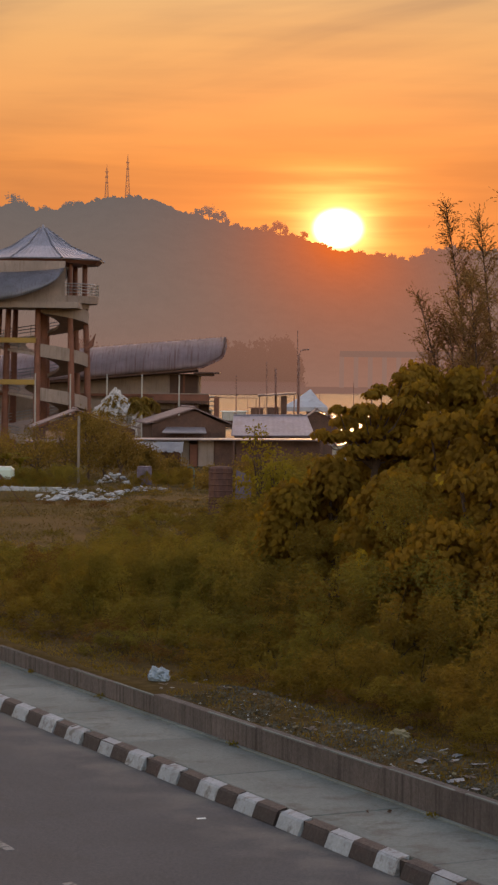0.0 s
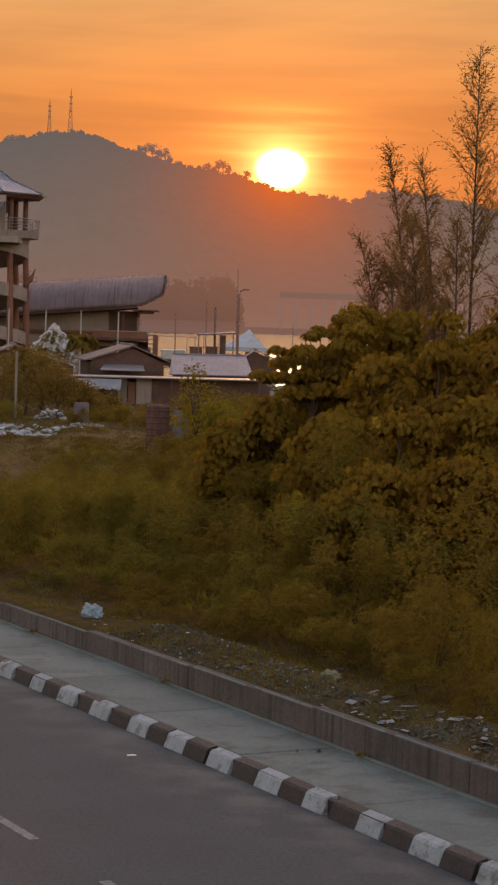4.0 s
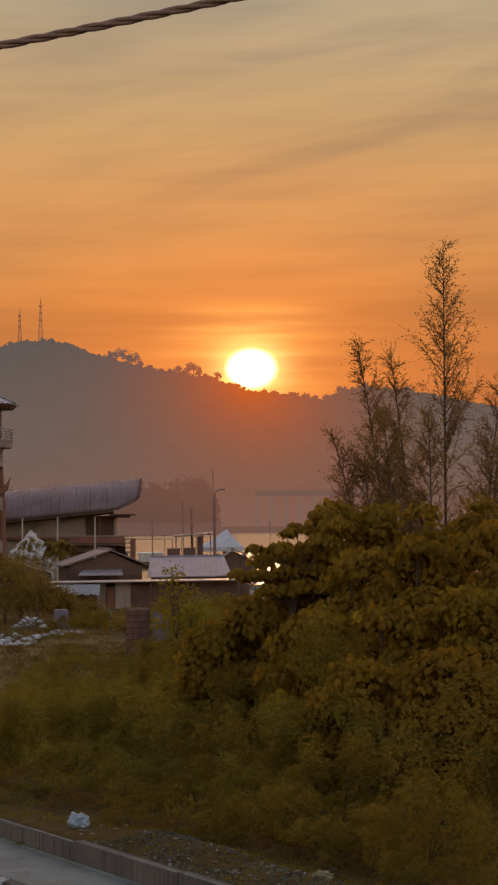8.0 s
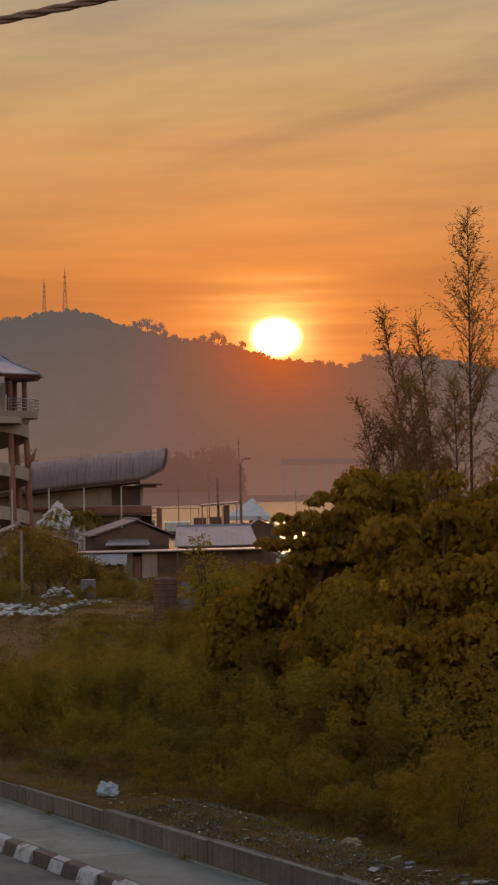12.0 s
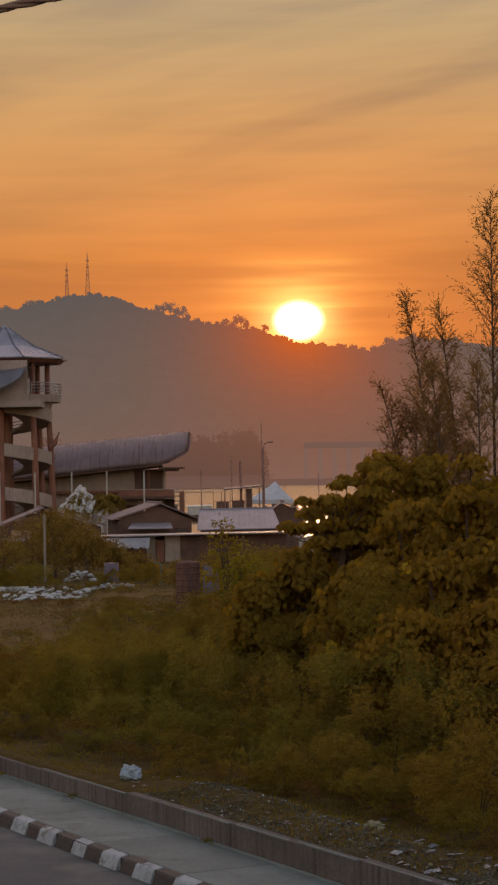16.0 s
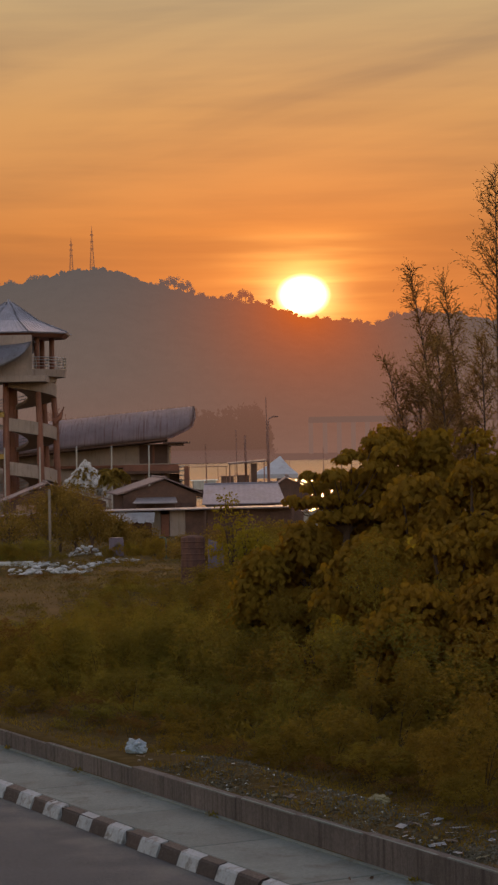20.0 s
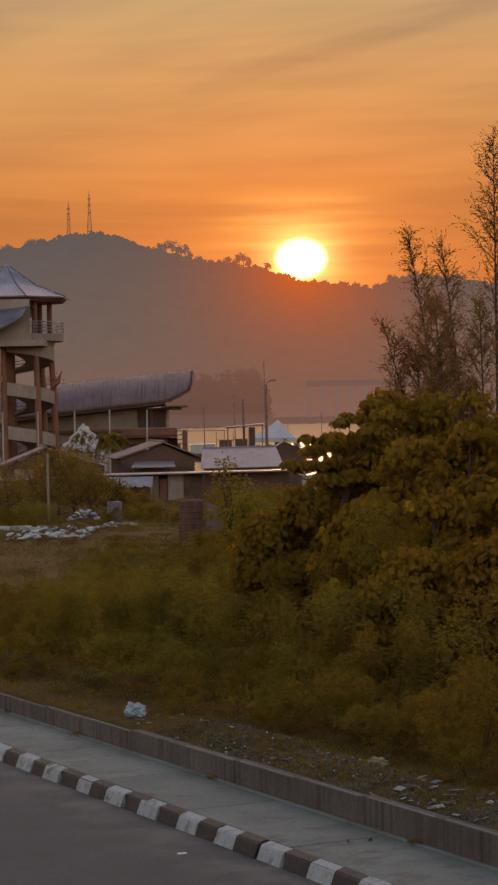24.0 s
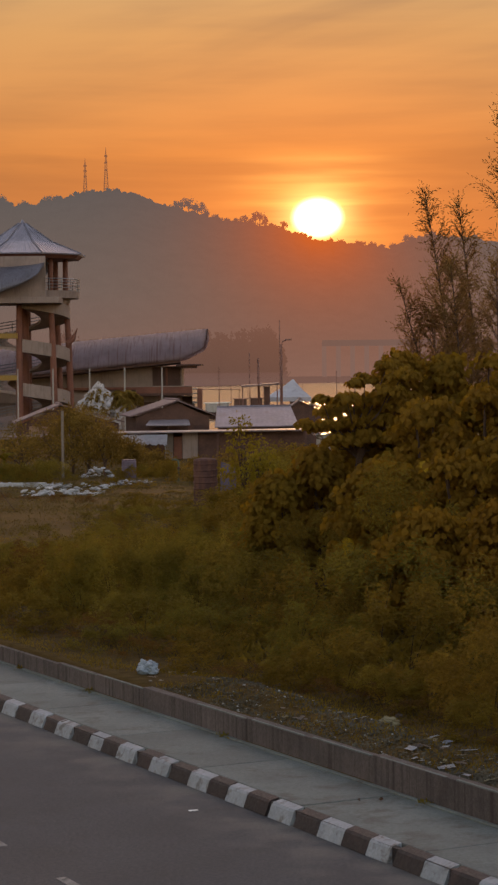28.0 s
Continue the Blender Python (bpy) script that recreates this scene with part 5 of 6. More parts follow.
# an open crown at the edge of the thicket: umbrella clumps apart on thin bare boughs
OX, OY = 2.1, 41.2
OZ = land(OX, OY)
open_tree = thing("broad_leaved_tree", (OX, OY, OZ), "open-crowned broad-leaved tree with umbrella clumps on thin boughs", "tree", "broad-leaved trees")
part("trunk", tube([(0, 0, -0.2), (0.08, 0.04, 1.5), (0.02, 0.0, 2.6 - OZ), (0.10, 0.0, 3.3 - OZ)], [0.12, 0.09, 0.07, 0.05], 8), BARK, open_tree)
rng = np.random.default_rng(77)
spots, ways = [], []
for x, z, reach in ((2.72, 4.70, 0.27), (2.28, 4.44, 0.24), (2.08, 4.40, 0.16), (1.90, 4.08, 0.26), (1.42, 4.10, 0.16), (1.12, 3.60, 0.19), (1.28, 3.52, 0.13), (2.42, 4.06, 0.27),
                    (1.62, 3.82, 0.22), (2.16, 3.84, 0.24), (2.72, 4.22, 0.30), (2.98, 4.52, 0.30), (1.78, 3.50, 0.20), (2.6, 3.66, 0.3), (2.9, 3.9, 0.3), (1.80, 3.92, 0.30), (2.04, 3.62, 0.32), (2.36, 3.74, 0.30), (2.30, 3.34, 0.34), (1.90, 3.26, 0.32), (2.7, 3.3, 0.34), (1.55, 3.60, 0.26), (1.50, 3.86, 0.18), (1.72, 3.30, 0.26)):
    depth = rng.uniform(-0.5, 0.5)
    tip = (x - OX, depth, z - OZ)
    part("limb", tube([(0.08, 0.0, 2.9 - OZ), (0.30 * tip[0], 0.2 * depth, 0.62 * (3.0 - OZ) + 0.38 * tip[2] + rng.uniform(-0.1, 0.1)), (0.72 * tip[0] + rng.uniform(-0.08, 0.08), 0.6 * depth, 0.3 * (3.0 - OZ) + 0.7 * tip[2] - 0.10), tip], [0.030, 0.020, 0.012, 0.007], 5), BARK, open_tree)
    m = int(1250 * reach * reach) + 40
    a = rng.uniform(0, 2 * math.pi, m)
    lift = rng.uniform(-0.25, 1.0, m)
    flat_ = np.sqrt(np.maximum(0.05, 1.0 - np.maximum(lift, 0.0) ** 2))
    out = np.column_stack([np.cos(a) * flat_, np.sin(a) * flat_, lift])
    spots.append(np.array(tip) + out * rng.uniform(0.3, 1.0, (m, 1)) * reach * np.array([1.1, 1.1, 0.62]))
    ways.append(out + rng.normal(size=out.shape) * 0.3)
v, f = hanging_leaves(np.concatenate(spots), np.concatenate(ways), 0.125, rng)
array_mesh("crown", v, f, LEAF_BIG, open_tree)

# a few withered leaves hanging bright yellow on the near side of the crowns
for x, y, z, k in ((4.80, 36.05, 3.44, 8), (3.17, 34.6, 2.11, 12), (3.02, 36.4, 3.07, 6), (1.70, 35.6, 1.82, 11), (4.35, 35.2, 2.4, 13)):
    rng = np.random.default_rng(200 + k)
    root = broad[k].matrix_world.translation
    v, f = hanging_leaves(np.array([[x - root.x, y - root.y, z - root.z]]), np.array([[0.1, -1.0, 0.1]]), 0.30, rng, 0.75)
    array_mesh("withered_leaf", v, f, LEAF_YELLOW, broad[k], "large withered yellow leaf")


def casuarina(x, y, tip, spread_, lean, seed, low=1.6, branches=46, label="tall feathery casuarina with fine drooping sprays", thin=1.0):
    """A slender tree: one leader, rising branches and loose sprays of fine twigs."""
    rng = np.random.default_rng(seed)
    z0 = land(x, y)
    h = tip - z0
    tree = thing("casuarina", (x, y, z0), label, "tree", "casuarina trees")

    def axis(q):
        return np.array([lean * q ** 1.6, 0.0, q * h])

    part("trunk", tube([tuple(axis(q)) for q in np.linspace(0, 1, 14)], list(np.linspace(0.055, 0.006, 14)), 7), BARK, tree)
    pos, ways = [], []
    for k in range(branches):
        q = low / h + (0.985 - low / h) * (k + rng.uniform(0, 1)) / branches
        a = rng.uniform(0, 2 * math.pi)
        reach = spread_ * (0.04 + 0.96 * min(1.0, (1 - q) / 0.36) ** 0.8) * rng.uniform(0.5, 1.2)
        out = np.array([math.cos(a), math.sin(a) * 0.8, rng.uniform(0.75, 1.5)])
        start = axis(q)

        def along(s):
            return start + out * reach * s + np.array([0, 0, 0.2 * reach * s * s])

        part("branch", tube([tuple(along(s)) for s in (0, 0.35, 0.7, 1.0)], [0.010, 0.007, 0.004, 0.002], 4), BARK, tree)
        twigs = int((5 + 26 * reach) * thin)
        for t in range(twigs):
            s = rng.uniform(0.12, 1.0)
            base = along(s)
            d = out * 0.6 + rng.normal(size=3) * 0.55 + np.array([0, 0, 0.25])
            d /= np.linalg.norm(d)
            length = rng.uniform(0.12, 0.36)
            bend = np.array([0, 0, -0.35]) * rng.uniform(0, 1)
            for e in range(4):
                q_ = e / 3
                pos.append(base + d * length * q_ + bend * length * q_ * q_)
                ways.append(d + bend * q_ + rng.normal(size=3) * 0.28)
    v, f = leaf_arrays(np.array(pos), np.array(ways), 0.085, rng, 0.16, 0.15)
    array_mesh("sprays", v, f, NEEDLE, tree)
    return tree


casuarina(5.72, 46, 10.62, 0.74, 0.0, 71, 5.2, 92, thin=0.85)
casuarina(4.72, 46, 8.52, 0.46, -0.89, 72, 3.4, 64, "casuarina leaning to one side with fine sprays", 1.5)
casuarina(5.25, 46.5, 8.25, 0.46, -0.64, 73, 3.4, 60, "casuarina leaning to one side with fine sprays", 1.5)
casuarina(6.3, 45.5, 7.6, 0.60, 0.58, 74, 3.0, 54, "casuarina leaning to one side with fine sprays", 1.4)
casuarina(4.35, 45.5, 6.5, 0.52, -1.12, 75, 2.8, 46, "casuarina leaning to one side with fine sprays", 1.4)
casuarina(7.3, 46, 7.2, 0.85, 0.2, 76, 2.6, 52, "bushy casuarina with fine sprays", 1.5)
casuarina(5.35, 45, 6.9, 0.62, -0.1, 77, 2.6, 54, "bushy casuarina with fine sprays", 1.6)
casuarina(4.70, 45, 7.0, 0.66, -0.42, 78, 2.6, 58, "bushy casuarina with fine sprays", 1.8)
casuarina(6.5, 45, 6.2, 0.70, 0.2, 79, 2.6, 48, "bushy casuarina with fine sprays", 1.3)
casuarina(4.35, 45.5, 5.9, 0.75, -0.45, 80, 2.4, 50, "bushy casuarina with fine sprays", 1.5)


def scrub_tree(x, y, top, spread_, seed, leaves_n=660, size=0.2, material=None, label="small olive scrub tree before the sheds"):
    rng = np.random.default_rng(seed)
    z0 = land(x, y)
    h = top - z0
    tree = thing("scrub_tree", (x, y, z0), label, "tree", "scrub trees")
    part("trunk", tube([(0, 0, -0.2), (0.1, 0, h * 0.4), (0.0, 0, h * 0.7)], [0.09, 0.07, 0.04], 6), BARK, tree)
    clumps = 22
    a = rng.uniform(0, 2 * math.pi, clumps)
    q = rng.uniform(0.3, 0.97, clumps)
    rad = spread_ * np.sqrt(rng.uniform(0.03, 1, clumps)) * np.sqrt(np.maximum(0.1, 1.05 - q * q))
    centres = np.column_stack([rad * np.cos(a), rad * np.sin(a), q * h])
    for c in centres[::3]:
        part("limb", tube([(0, 0, c[2] * 0.4), (c[0] * 0.6, c[1] * 0.6, c[2] * 0.8), tuple(c)], [0.04, 0.025, 0.01], 4), BARK, tree)
    off = rng.normal(size=(leaves_n, 3))
    pos = centres[rng.integers(0, clumps, leaves_n)] + off * spread_ * 0.17
    v, f = leaf_arrays(pos, off, size, rng, 0.5, 0.3)
    array_mesh("crown", v, f, material or LEAF_FAR, tree)
    return tree


for k, (x, y, top, s) in enumerate(((-8.6, 116, 2.35, 1.7), (-7.6, 114, 1.9, 1.4), (-9.6, 118, 2.5, 1.3), (-6.8, 118, 1.0, 1.2), (-12.2, 116, 1.0, 1.6), (-13.6, 112, 1.3, 1.6), (-6.3, 122, 0.3, 1.0), (-15.5, 118, 1.2, 1.8),
                                    (0.4, 100, 0.6, 1.5), (2.2, 98, 0.8, 1.6), (4.2, 100, 1.2, 1.7),
                                    (-0.6, 108, 0.4, 1.3), (6.0, 95, 1.6, 1.8), (-2.9, 126, -0.6, 1.0), (-0.2, 92, 0.3, 1.1), (1.0, 84, 0.9, 1.1), (-10.6, 121, 1.9, 1.3), (-13.0, 123, 1.7, 1.4), (-14.8, 121, 1.5, 1.3), (-11.6, 126, 2.3, 1.2), (-5.2, 124, 0.0, 1.0), (-4.0, 112, -0.4, 0.9), (-2.6, 104, -0.2, 0.9), (-1.2, 98, 0.0, 0.9))):
    scrub_tree(x, y, top, s, 90 + k, 4200 if k < 4 else 1900, 0.115)
scrub_tree(-0.08, 62, 3.45, 0.58, 120, 1100, 0.10, LEAF_SAPLING, "slender bright green sapling")
scrub_tree(0.42, 60, 2.5, 0.7, 121, 1100, 0.10, LEAF_SAPLING, "slender bright green sapling")

palm = thing("palm_tree", (-9.75, 175, land(-9.75, 175)), "small palm tree with arching yellow-green fronds", "palm")
ph = 2.6 - land(-9.75, 175)
part("trunk", tube([(0, 0, -0.2), (0.1, 0, ph * 0.5), (0, 0, ph)], [0.16, 0.12, 0.10], 8), BARK, palm)
rng = np.random.default_rng(33)
for k in range(24):
    a = 2 * math.pi * k / 24 + rng.uniform(-0.2, 0.2)
    lift = rng.uniform(0.2, 1.0)
    pts = np.array([(math.cos(a) * 1.3 * s, math.sin(a) * 1.3 * s, ph + lift * 1.9 * s - 1.3 * s * s) for s in np.linspace(0.03, 1, 22)])
    out = np.array([-math.sin(a), math.cos(a), -0.5])
    pos = np.concatenate([pts, pts])
    v, f = leaf_arrays(pos, np.concatenate([np.tile(out, (22, 1)), np.tile(-out * [1, 1, -1], (22, 1))]), 0.50, rng, 0.16, 0.4)
    array_mesh("frond", v, f, LEAF_FAR, palm)

# grass on the verge and in the field
rng = np.random.default_rng(50)
pos = []
while len(pos) < 34000:
    a, b = rng.uniform(11.66, 14.5), rng.uniform(8, 46)
    if noise.noise((a * 0.9, b * 0.6, 3.0)) + rng.uniform(-0.3, 0.3) > (0.02 if a < 13 else -0.2):
        q = N * a + U * b
        pos.append((q[0], q[1], land(q[0], q[1]) - 0.01))
pos = np.array(pos)
v, f = leaf_arrays(pos, rng.normal(size=pos.shape) * 0.5 + np.array([0, 0, 0.8]), 0.06, rng, 0.14, 0.1)
tagged(array_mesh("verge_grass", v, f, LEAF_BUSH), "short patchy green grass behind the low wall", "grass", kind="stuff")
pos = []
for k in range(95000):
    y = rng.uniform(44, 135)
    x = rng.uniform(-0.16 * y, 0.06 * y)
    if noise.noise((x * 0.25, y * 0.12, 7.0)) + rng.uniform(-0.35, 0.35) > -0.24:
        pos.append((x, y, land(x, y) - 0.02))
pos = np.array(pos)
v, f = leaf_arrays(pos, rng.normal(size=pos.shape) * 0.45 + np.array([0, 0, 0.8]), 0.13, rng, 0.18, 0.25, True)
tagged(array_mesh("field_grass", v, f, GRASS), "dry yellow-brown field grass before the sheds", "grass", kind="stuff")

# long grass and weeds filling the ground between the shrubs
pos = []
while len(pos) < 42000:
    a, b = rng.uniform(13.8, 32.0), rng.uniform(8, 50)
    q = N * a + U * b
    if -0.17 * q[1] < q[0] < 0.17 * q[1]:
        pos.append((q[0], q[1], land(q[0], q[1]) - 0.01))
pos = np.array(pos)
v, f = leaf_arrays(pos, rng.normal(size=pos.shape) * 0.55 + np.array([0, 0, 0.9]), 0.26, rng, 0.2, 0.25, True)
tagged(array_mesh("undergrowth", v, f, LEAF_BUSH), "long tangled grass and weeds between the shrubs", "undergrowth", kind="stuff")

# ---------------------------------------------------------------- rubble, litter and cable
rng = np.random.default_rng(61)
STONES = []
for k in range(5):
    bm = bmesh.new()
    bmesh.ops.create_icosphere(bm, subdivisions=1, radius=0.5)
    for v in bm.verts:
        v.co = Vector((v.co.x * rng.uniform(0.7, 1.7), v.co.y * rng.uniform(0.5, 1.2), v.co.z * (0.16 + 0.10 * k)))
    mesh = bpy.data.meshes.new("stone")
    bm.to_mesh(mesh)
    bm.free()
    mesh.materials.append(RUBBLE_STONE)
    STONES.append(mesh)


def heap(label, count, x0, x1, y0, y1, size, pile=0.0):
    x, y = (x0 + x1) / 2, (y0 + y1) / 2
    h = thing("rubble_heap", (x, y, land(x, y)), label, "rubble", "rubble heaps")
    for _ in range(count):
        sx, sy = rng.uniform(x0, x1), rng.uniform(y0, y1)
        s = size * rng.uniform(0.4, 1.3)
        d = abs(sx - x) / (x1 - x0) * 2
        stone = new("stone", STONES[int(rng.integers(0, 5))])
        stone.parent = h
        stone.location = (sx - x, sy - y, land(sx, sy) - land(x, y) + s * 0.15 + pile * (1 - d) * rng.uniform(0, 1))
        stone.rotation_euler = tuple(rng.uniform(-1, 1, 3) * (0.5, 0.35, 3.1))
        stone.scale = (s, s, s)


heap("scattered white rubble and torn sheets on the field", 110, -9.6, -6.2, 86, 98, 0.30, 0.2)
heap("low bank of pale rubble along a track", 60, -14.0, -8.8, 98.6, 101, 0.26, 0.1)
heap("pale rubble beside dry grass", 44, -6.5, -4.6, 99.5, 103, 0.24, 0.1)
heap("heap of white rubble before the stalls", 46, -8.5, -6.8, 108.4, 110.4, 0.30, 0.62)

bm = bmesh.new()
add_tube(bm, [(-8.9, 75, 0.85), (-7.55, 74, land(-7.55, 74) - 0.6)], [0.012, 0.022], 6)
tagged(finish(bm, "leaning_stick", BARK), "thin bare stick leaning in the scrub", "stick")


def crumple(name, x, y, size, material, label, seed, flat=0.35, lift=0.0):
    """A crumpled bag or scrap resting on the verge."""
    bm = bmesh.new()
    bmesh.ops.create_icosphere(bm, subdivisions=5 if size > 0.11 else 2, radius=1.0)
    for v in bm.verts:
        d = v.co.normalized()
        k = 1.0 + 0.45 * noise.noise(d * 1.7 + Vector((seed, 0, 0))) + 0.25 * noise.noise(d * 4.1 + Vector((0, seed, 0))) + (0.16 * abs(noise.noise(d * 8.0 + Vector((0, 0, seed)))) if size > 0.11 else 0.0)
        v.co = Vector((d.x * size * k, d.y * size * 0.8 * k, max(-0.05 * size, d.z * size * flat * k + size * flat * 0.6)))
    ob = tagged(finish(bm, name, material), label, "litter", "litter on the verge")
    ob.matrix_world = pose(x, y, land(x, y) + lift, rng.uniform(-6, 6), rng.uniform(-6, 6), rng.uniform(0, 360))
    return ob


crumple("plastic_bag", -1.40, 29.5, 0.14, PLASTIC, "full white plastic rubbish bag on the verge", 5.0, 0.80)
crumple("sack", 1.62, 24.75, 0.115, TAN, "crumpled tan sack on the verge", 8.0, 0.5)


def scrap(x, y, a, b, material, label, seed):
    bm = bmesh.new()
    g = [[bm.verts.new((a * (i / 4 - 0.5), b * (j / 3 - 0.5), 0.05 * a * noise.noise((i * 0.9, j * 0.9, seed)) + 0.03)) for j in range(4)] for i in range(5)]
    for p0, p1 in zip(g, g[1:]):
        for j in range(3):
            bm.faces.new((p0[j], p1[j], p1[j + 1], p0[j + 1]))
    bmesh.ops.solidify(bm, geom=bm.faces[:], thickness=0.012)
    ob = tagged(finish(bm, "litter_scrap", material), label, "litter", "litter on the verge")
    ob.matrix_world = pose(x, y, land(x, y), rng.uniform(-12, 12), rng.uniform(-12, 12), rng.uniform(0, 360))


for k, (x, y, a, b) in enumerate(((1.91, 23.92, 0.15, 0.09), (1.74, 23.06, 0.12, 0.10), (2.37, 23.1, 0.30, 0.06), (2.2, 23.86, 0.20, 0.08), (2.04, 22.12, 0.18, 0.10), (1.29, 24.76, 0.18, 0.07), (2.25, 22.75, 0.14, 0.05), (2.1, 24.3, 0.16, 0.04), (2.75, 21.95, 0.16, 0.10), (2.93, 20.95, 0.22, 0.10))):
    scrap(x, y, a, b, PLASTIC, "flat white plastic scrap on the verge", k)
for k in range(96):
    b = float(rng.choice([rng.uniform(16, 23), rng.uniform(22, 27), rng.uniform(15.5, 19)]))
    a = 11.75 + abs(rng.normal()) * 0.55
    q = N * a + U * b
    if rng.uniform() < 0.8:
        scrap(q[0], q[1], rng.uniform(0.04, 0.13), rng.uniform(0.03, 0.07), (PLASTIC, POLE_CONCRETE, TAN, POLE_CONCRETE)[k % 4], ("scrap of white plastic", "scrap of grey-brown paper", "scrap of tan cardboard", "grey scrap of rubbish")[k % 4] + " on the verge", k * 1.7)
    else:
        crumple("litter_lump", q[0], q[1], rng.uniform(0.02, 0.055), (PLASTIC, POLE_CONCRETE, TAN, WALL_CONCRETE)[k % 4], ("crumpled pale plastic", "pale lump of rubble", "crumpled tan wrapper", "grey lump of rubble")[k % 4] + " on the verge", k * 2.3, 0.6)
pos = []
for k in range(21000):
    b = rng.uniform(14.5, 25.5)
    a = 11.64 + rng.uniform(0, 1) ** 1.2 * float(np.interp(b, (14.5, 17, 19.5, 21, 25.5), (0.5, 0.6, 1.2, 1.35, 1.0)))
    if noise.noise((a * 1.6, b * 0.9, 4.0)) + rng.uniform(-0.4, 0.5) > 0.0:
        q = N * a + U * b
        pos.append((q[0], q[1], land(q[0], q[1]) + 0.006))
pos = np.array(pos)
flat_ways = rng.normal(size=pos.shape) * np.array([1, 1, 0.25])
v, f = leaf_arrays(pos, flat_ways, 0.034, rng, 0.65, 0.05)
GRIT = foliage("rubbish_grit", (0.072, 0.056, 0.040), (0.150, 0.128, 0.105), (0.30, 0.31, 0.32), 0.0, 0.03)
tagged(array_mesh("verge_rubbish", v, f, GRIT), "fine grey rubbish and broken bits strewn behind the low wall", "rubbish", kind="stuff")
bm = box((-0.05, -0.02, 0.0), (0.05, 0.02, 0.008), 0.003)
ob = tagged(finish(bm, "road_litter", WHITE), "small flattened white scrap lying on the asphalt", "litter")
ob.matrix_world = pose(-0.6, 22.4, 0.0, 0, 0, 20)

# twisted overhead cable
cable = thing("overhead_cable", (0, 9, 6.7), "brown twisted bundle of overhead power cables", "cable")
for s in range(3):
    pts = []
    for k in range(401):
        x = -9.0 + 20.0 * k / 400
        z = 0.062 + 0.212 * x + 0.010 * x * x
        a = x / 0.36 * 2 * math.pi + s * 2 * math.pi / 3
        pts.append((x, 0.0105 * math.cos(a), z + 0.0105 * math.sin(a)))
    part("strand", tube(pts, [0.0098] * 401, 6), CABLE, cable, smooth=True)

for x, top_ in ((-9.0, 5.75), (11.0, 10.4)):
    pole = thing("cable_pole", (x, 9.0, 0.0), "plain concrete pole that carries the twisted cable", "pole")
    part("shaft", tube([(0, 0.14, -0.4), (0, 0.14, top_)], [0.15, 0.11], 10), POLE_CONCRETE, pole)

for x, y, t in ((1.32, 21.95, 30), (1.13, 21.90, 100)):
    v, f = leaf_arrays(np.array([[0.0, 0.0, 0.01]]), np.array([[1.0, 0.2, 0.05]]), 0.07, np.random.default_rng(3), 0.5, 0.05)
    ob = tagged(array_mesh("fallen_leaf", v, f, BARK), "dry fallen leaf on the concrete pavement", "leaf", "fallen leaves")
    ob.matrix_world = pose(x, y, 0.182, 0, 0, t)
rng = np.random.default_rng(77)
for b in (18.55, 23.2, 27.4, 30.1):
    q = N * (WALL_N - 0.07) + U * b
    c = np.tile(np.array([[0.0, 0.0, 0.0]]), (26, 1)) + rng.normal(size=(26, 3)) * np.array([0.04, 0.04, 0.0])
    v, f = leaf_arrays(c, rng.normal(size=(26, 3)) * 0.7 + np.array([0, 0, 1.0]), 0.07, rng, 0.2, 0.3)
    ob = tagged(array_mesh("weed", v, f, LEAF_LIGHT), "small weed growing at the foot of the low wall", "weed", kind="stuff")
    ob.matrix_world = pose(q[0], q[1], 0.198)

edging = thing("low_white_edging", (-12.0, 98.0, land(-12.0, 98.0)), "long low white concrete edging in the dry field", "edging")
for k in range(10):
    part("edge_block", box((-2.4 + 0.6 * k, -0.15, -0.15), (-1.82 + 0.6 * k, 0.15, 0.19), 0.02), RUBBLE_STONE, edging)

pipe = thing("bent_pipe", (-3.32, 104, land(-3.32, 104)), "thin green standpipe bent over at its top", "pipe")
part("shaft", tube([(0, 0, -0.1), (0, 0, 0.86), (-0.04, 0, 0.98), (-0.2, 0, 1.05), (-0.32, 0, 1.0)], [0.035] * 5, 7), PIPE_GREEN, pipe)
part("valve", tube([(-0.06, 0, 0.62), (0.06, 0, 0.62)], [0.05, 0.05], 7), TANK, pipe)

bin_ = thing("plastic_drum", (-5.95, 108, land(-5.95, 108)), "dull violet plastic drum standing in the scrub", "drum")
part("drum_wall", tube([(0, 0, -0.05), (0, 0, 0.1), (0, 0, 0.85), (0, 0, 0.92)], [0.34, 0.37, 0.37, 0.33], 18), DRUM_VIOLET, bin_)
for z in (0.25, 0.6):
    part("hoop", tube([(0, 0, z), (0, 0, z + 0.03), (0, 0, z + 0.06)], [0.372, 0.39, 0.372], 18), DRUM_VIOLET, bin_)
part("lid", tube([(0, 0, 0.92), (0, 0, 0.97), (0, 0, 0.98)], [0.36, 0.36, 0.2], 18), DRUM_VIOLET, bin_)

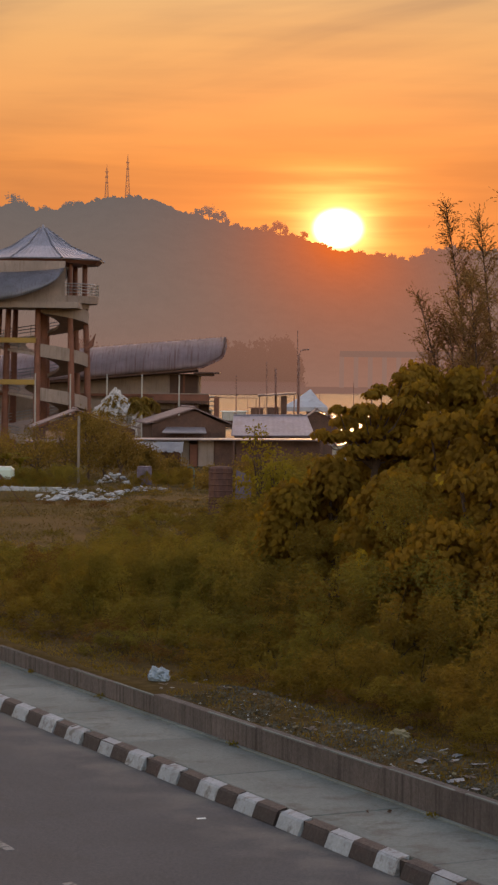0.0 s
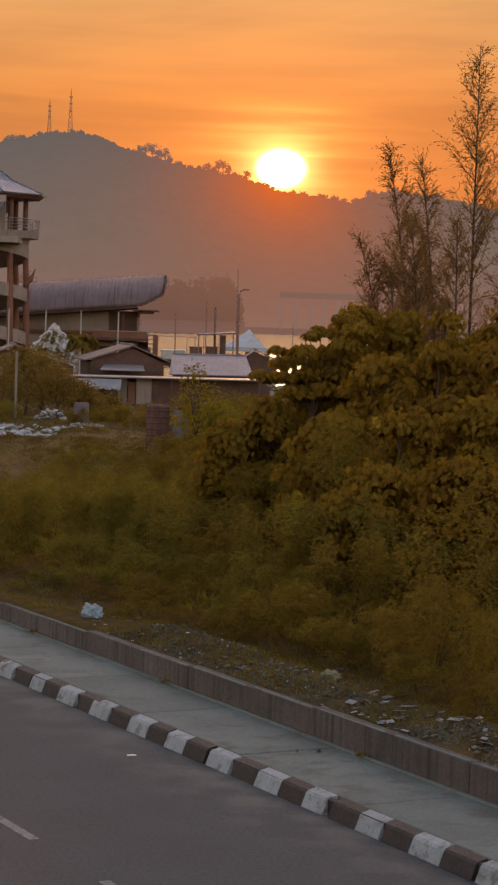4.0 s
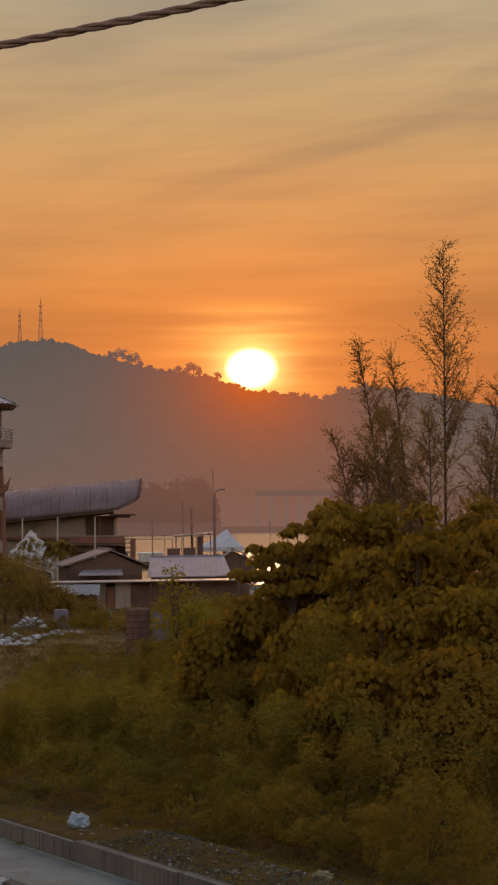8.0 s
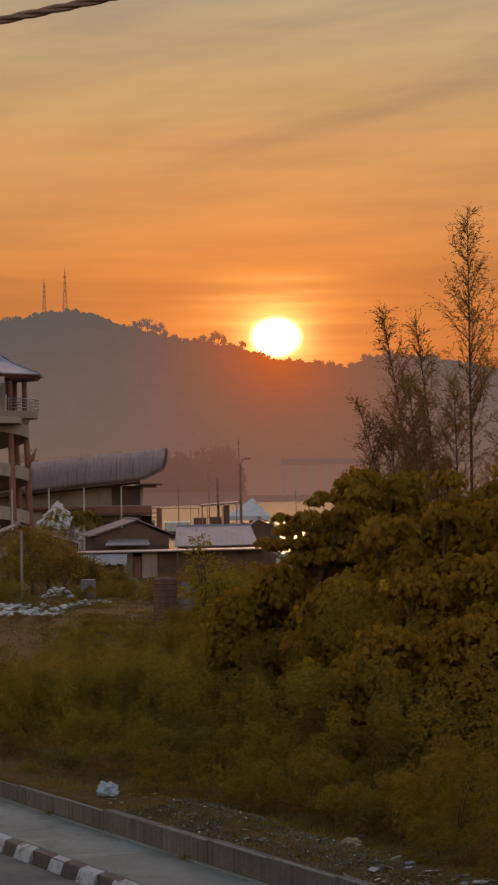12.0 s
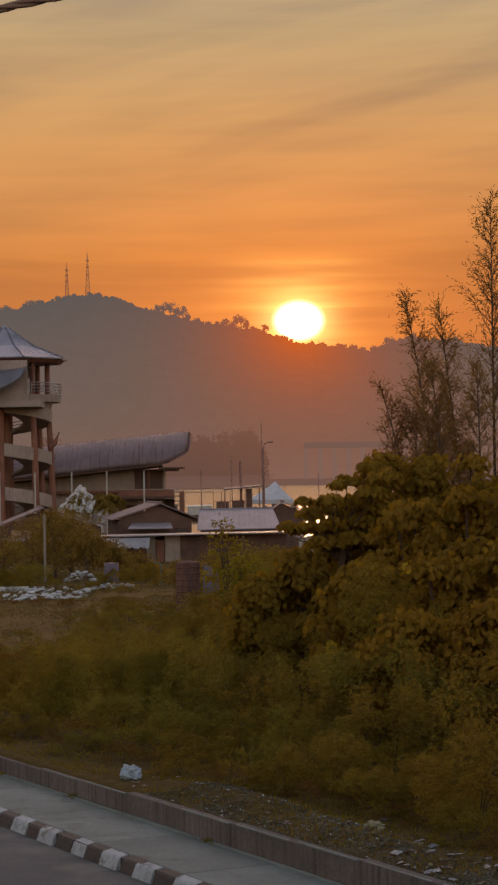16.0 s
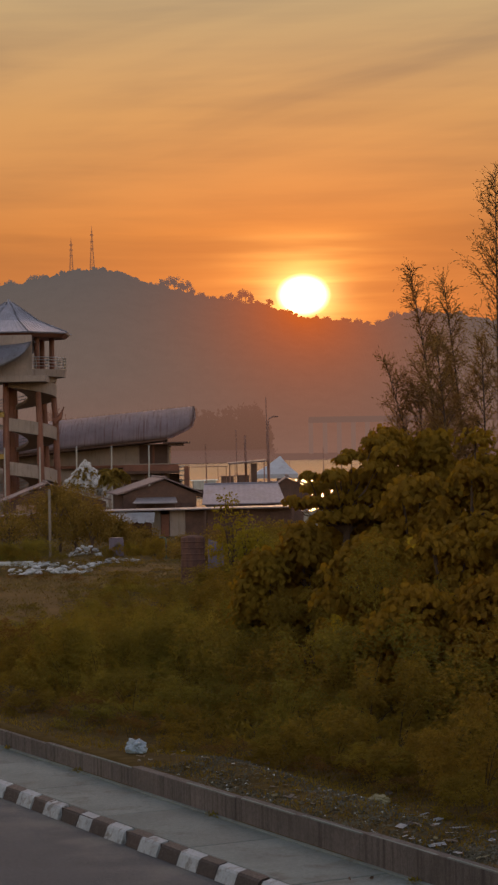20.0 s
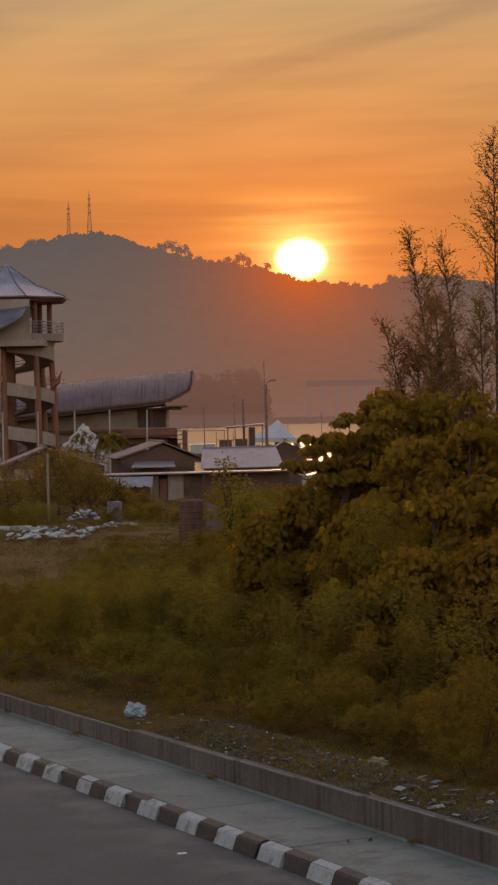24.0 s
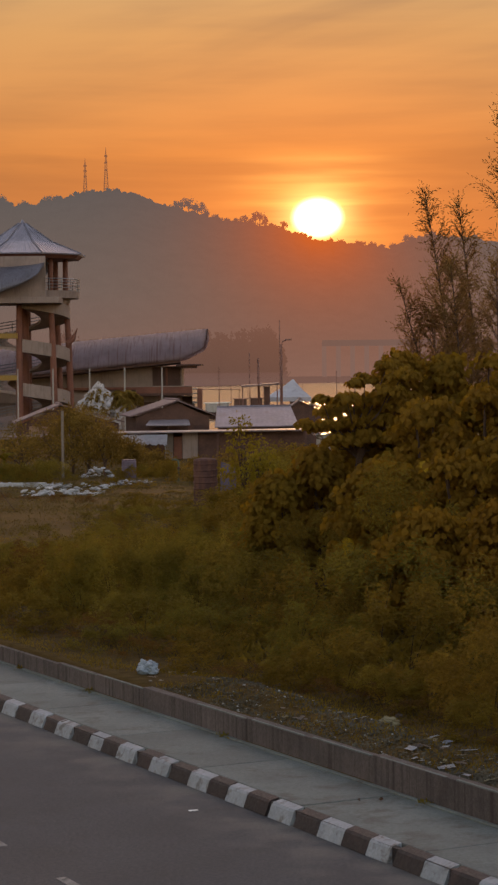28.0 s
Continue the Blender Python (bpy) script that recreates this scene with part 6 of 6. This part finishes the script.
for k, (x, y, h) in enumerate(((-13.35, 112, 1.75), (-12.75, 112.5, 1.45), (-14.1, 111, 1.6))):
    rng = np.random.default_rng(300 + k)
    plant = thing("banana_plant", (x, y, land(x, y)), "young banana plant with broad yellow-green blades", "banana plant", "banana plants")
    part("stem", tube([(0, 0, -0.1), (0.02, 0, h * 0.45), (0, 0, h * 0.7)], [0.09, 0.07, 0.04], 8), LEAF_SAPLING, plant)
    for i in range(7):
        a = 2 * math.pi * i / 7 + rng.uniform(-0.3, 0.3)
        reach_, wide_ = rng.uniform(0.6, 0.95), rng.uniform(0.13, 0.19)
        bm = bmesh.new()
        rows_ = []
        for q in np.linspace(0.0, 1.0, 7):
            mid_ = Vector((math.cos(a) * reach_ * q, math.sin(a) * reach_ * q, h * 0.6 + h * 0.75 * q - h * 0.55 * q * q))
            half = wide_ * math.sin(math.pi * min(1.0, 0.08 + 0.9 * q)) ** 0.7
            across = Vector((-math.sin(a), math.cos(a), 0.0)) * half
            rows_.append([bm.verts.new(mid_ + across - Vector((0, 0, 0.05 * half))), bm.verts.new(mid_ + Vector((0, 0, 0.25 * half))), bm.verts.new(mid_ - across)])
        for r0, r1 in zip(rows_, rows_[1:]):
            for j in range(2):
                bm.faces.new((r0[j], r1[j], r1[j + 1], r0[j + 1]))
        part("blade", bm, LEAF_SAPLING, plant)

lower_roof = thing("lean_to_roof", (0, 0, 0), "low dark lean-to roof before the shelter", "lean-to")
part("roof_sheet", sheet([(-17.4, 156.4, 0.02), (-9.8, 156.4, 0.02), (-9.8, 159.2, 0.12), (-17.4, 159.2, 0.12)], 0.07), BROWN_ROOF, lower_roof)
for x in (-17.2, -14.8, -12.4, -10.0):
    part("post", tube([(x, 156.6, G - 0.2), (x, 156.6, 0.0)], [0.06, 0.06], 6), DARK_WOOD, lower_roof)
part("back_panel", box((-17.2, 158.9, G - 0.2), (-10.0, 159.1, 0.02)), DIM, lower_roof)

car = thing("parked_car", (-14.15, 104.6, land(-14.15, 104.6)), "pale green car parked in the dry field", "car", turn=4)
CAR_PAINT = surface("pale_car_paint", (0.38, 0.44, 0.40), 0.35, 0.06, 0.04, 1.0, 10.0, 0.05)
body = part("body", add_box(bmesh.new(), (-2.0, -0.82, 0.32), (2.0, 0.82, 0.92), 0.14), CAR_PAINT, car)
bm = bmesh.new()
lo = [bm.verts.new(q) for q in ((-1.55, -0.76, 0.92), (1.15, -0.76, 0.92), (1.15, 0.76, 0.92), (-1.55, 0.76, 0.92))]
hi = [bm.verts.new(q) for q in ((-1.1, -0.62, 1.42), (0.5, -0.62, 1.42), (0.5, 0.62, 1.42), (-1.1, 0.62, 1.42))]
bm.faces.new(hi)
for i in range(4):
    j = (i + 1) % 4
    bm.faces.new((lo[i], lo[j], hi[j], hi[i]))
part("cabin_glass", bm, DARK_IN, car, "dark car windows")
part("roof", add_box(bmesh.new(), (-1.13, -0.65, 1.425), (0.53, 0.65, 1.48), 0.03), CAR_PAINT, car)
for sx in (-1.25, 1.25):
    for sy in (-0.8, 0.8):
        wheel = part("wheel", tube([(sx, sy - 0.1, 0.31), (sx, sy + 0.1, 0.31)], [0.31, 0.31], 14), DARK_IN, car)
        part("rim", tube([(sx, sy - 0.11, 0.31), (sx, sy + 0.11, 0.31)], [0.17, 0.17], 10), STEEL, wheel)
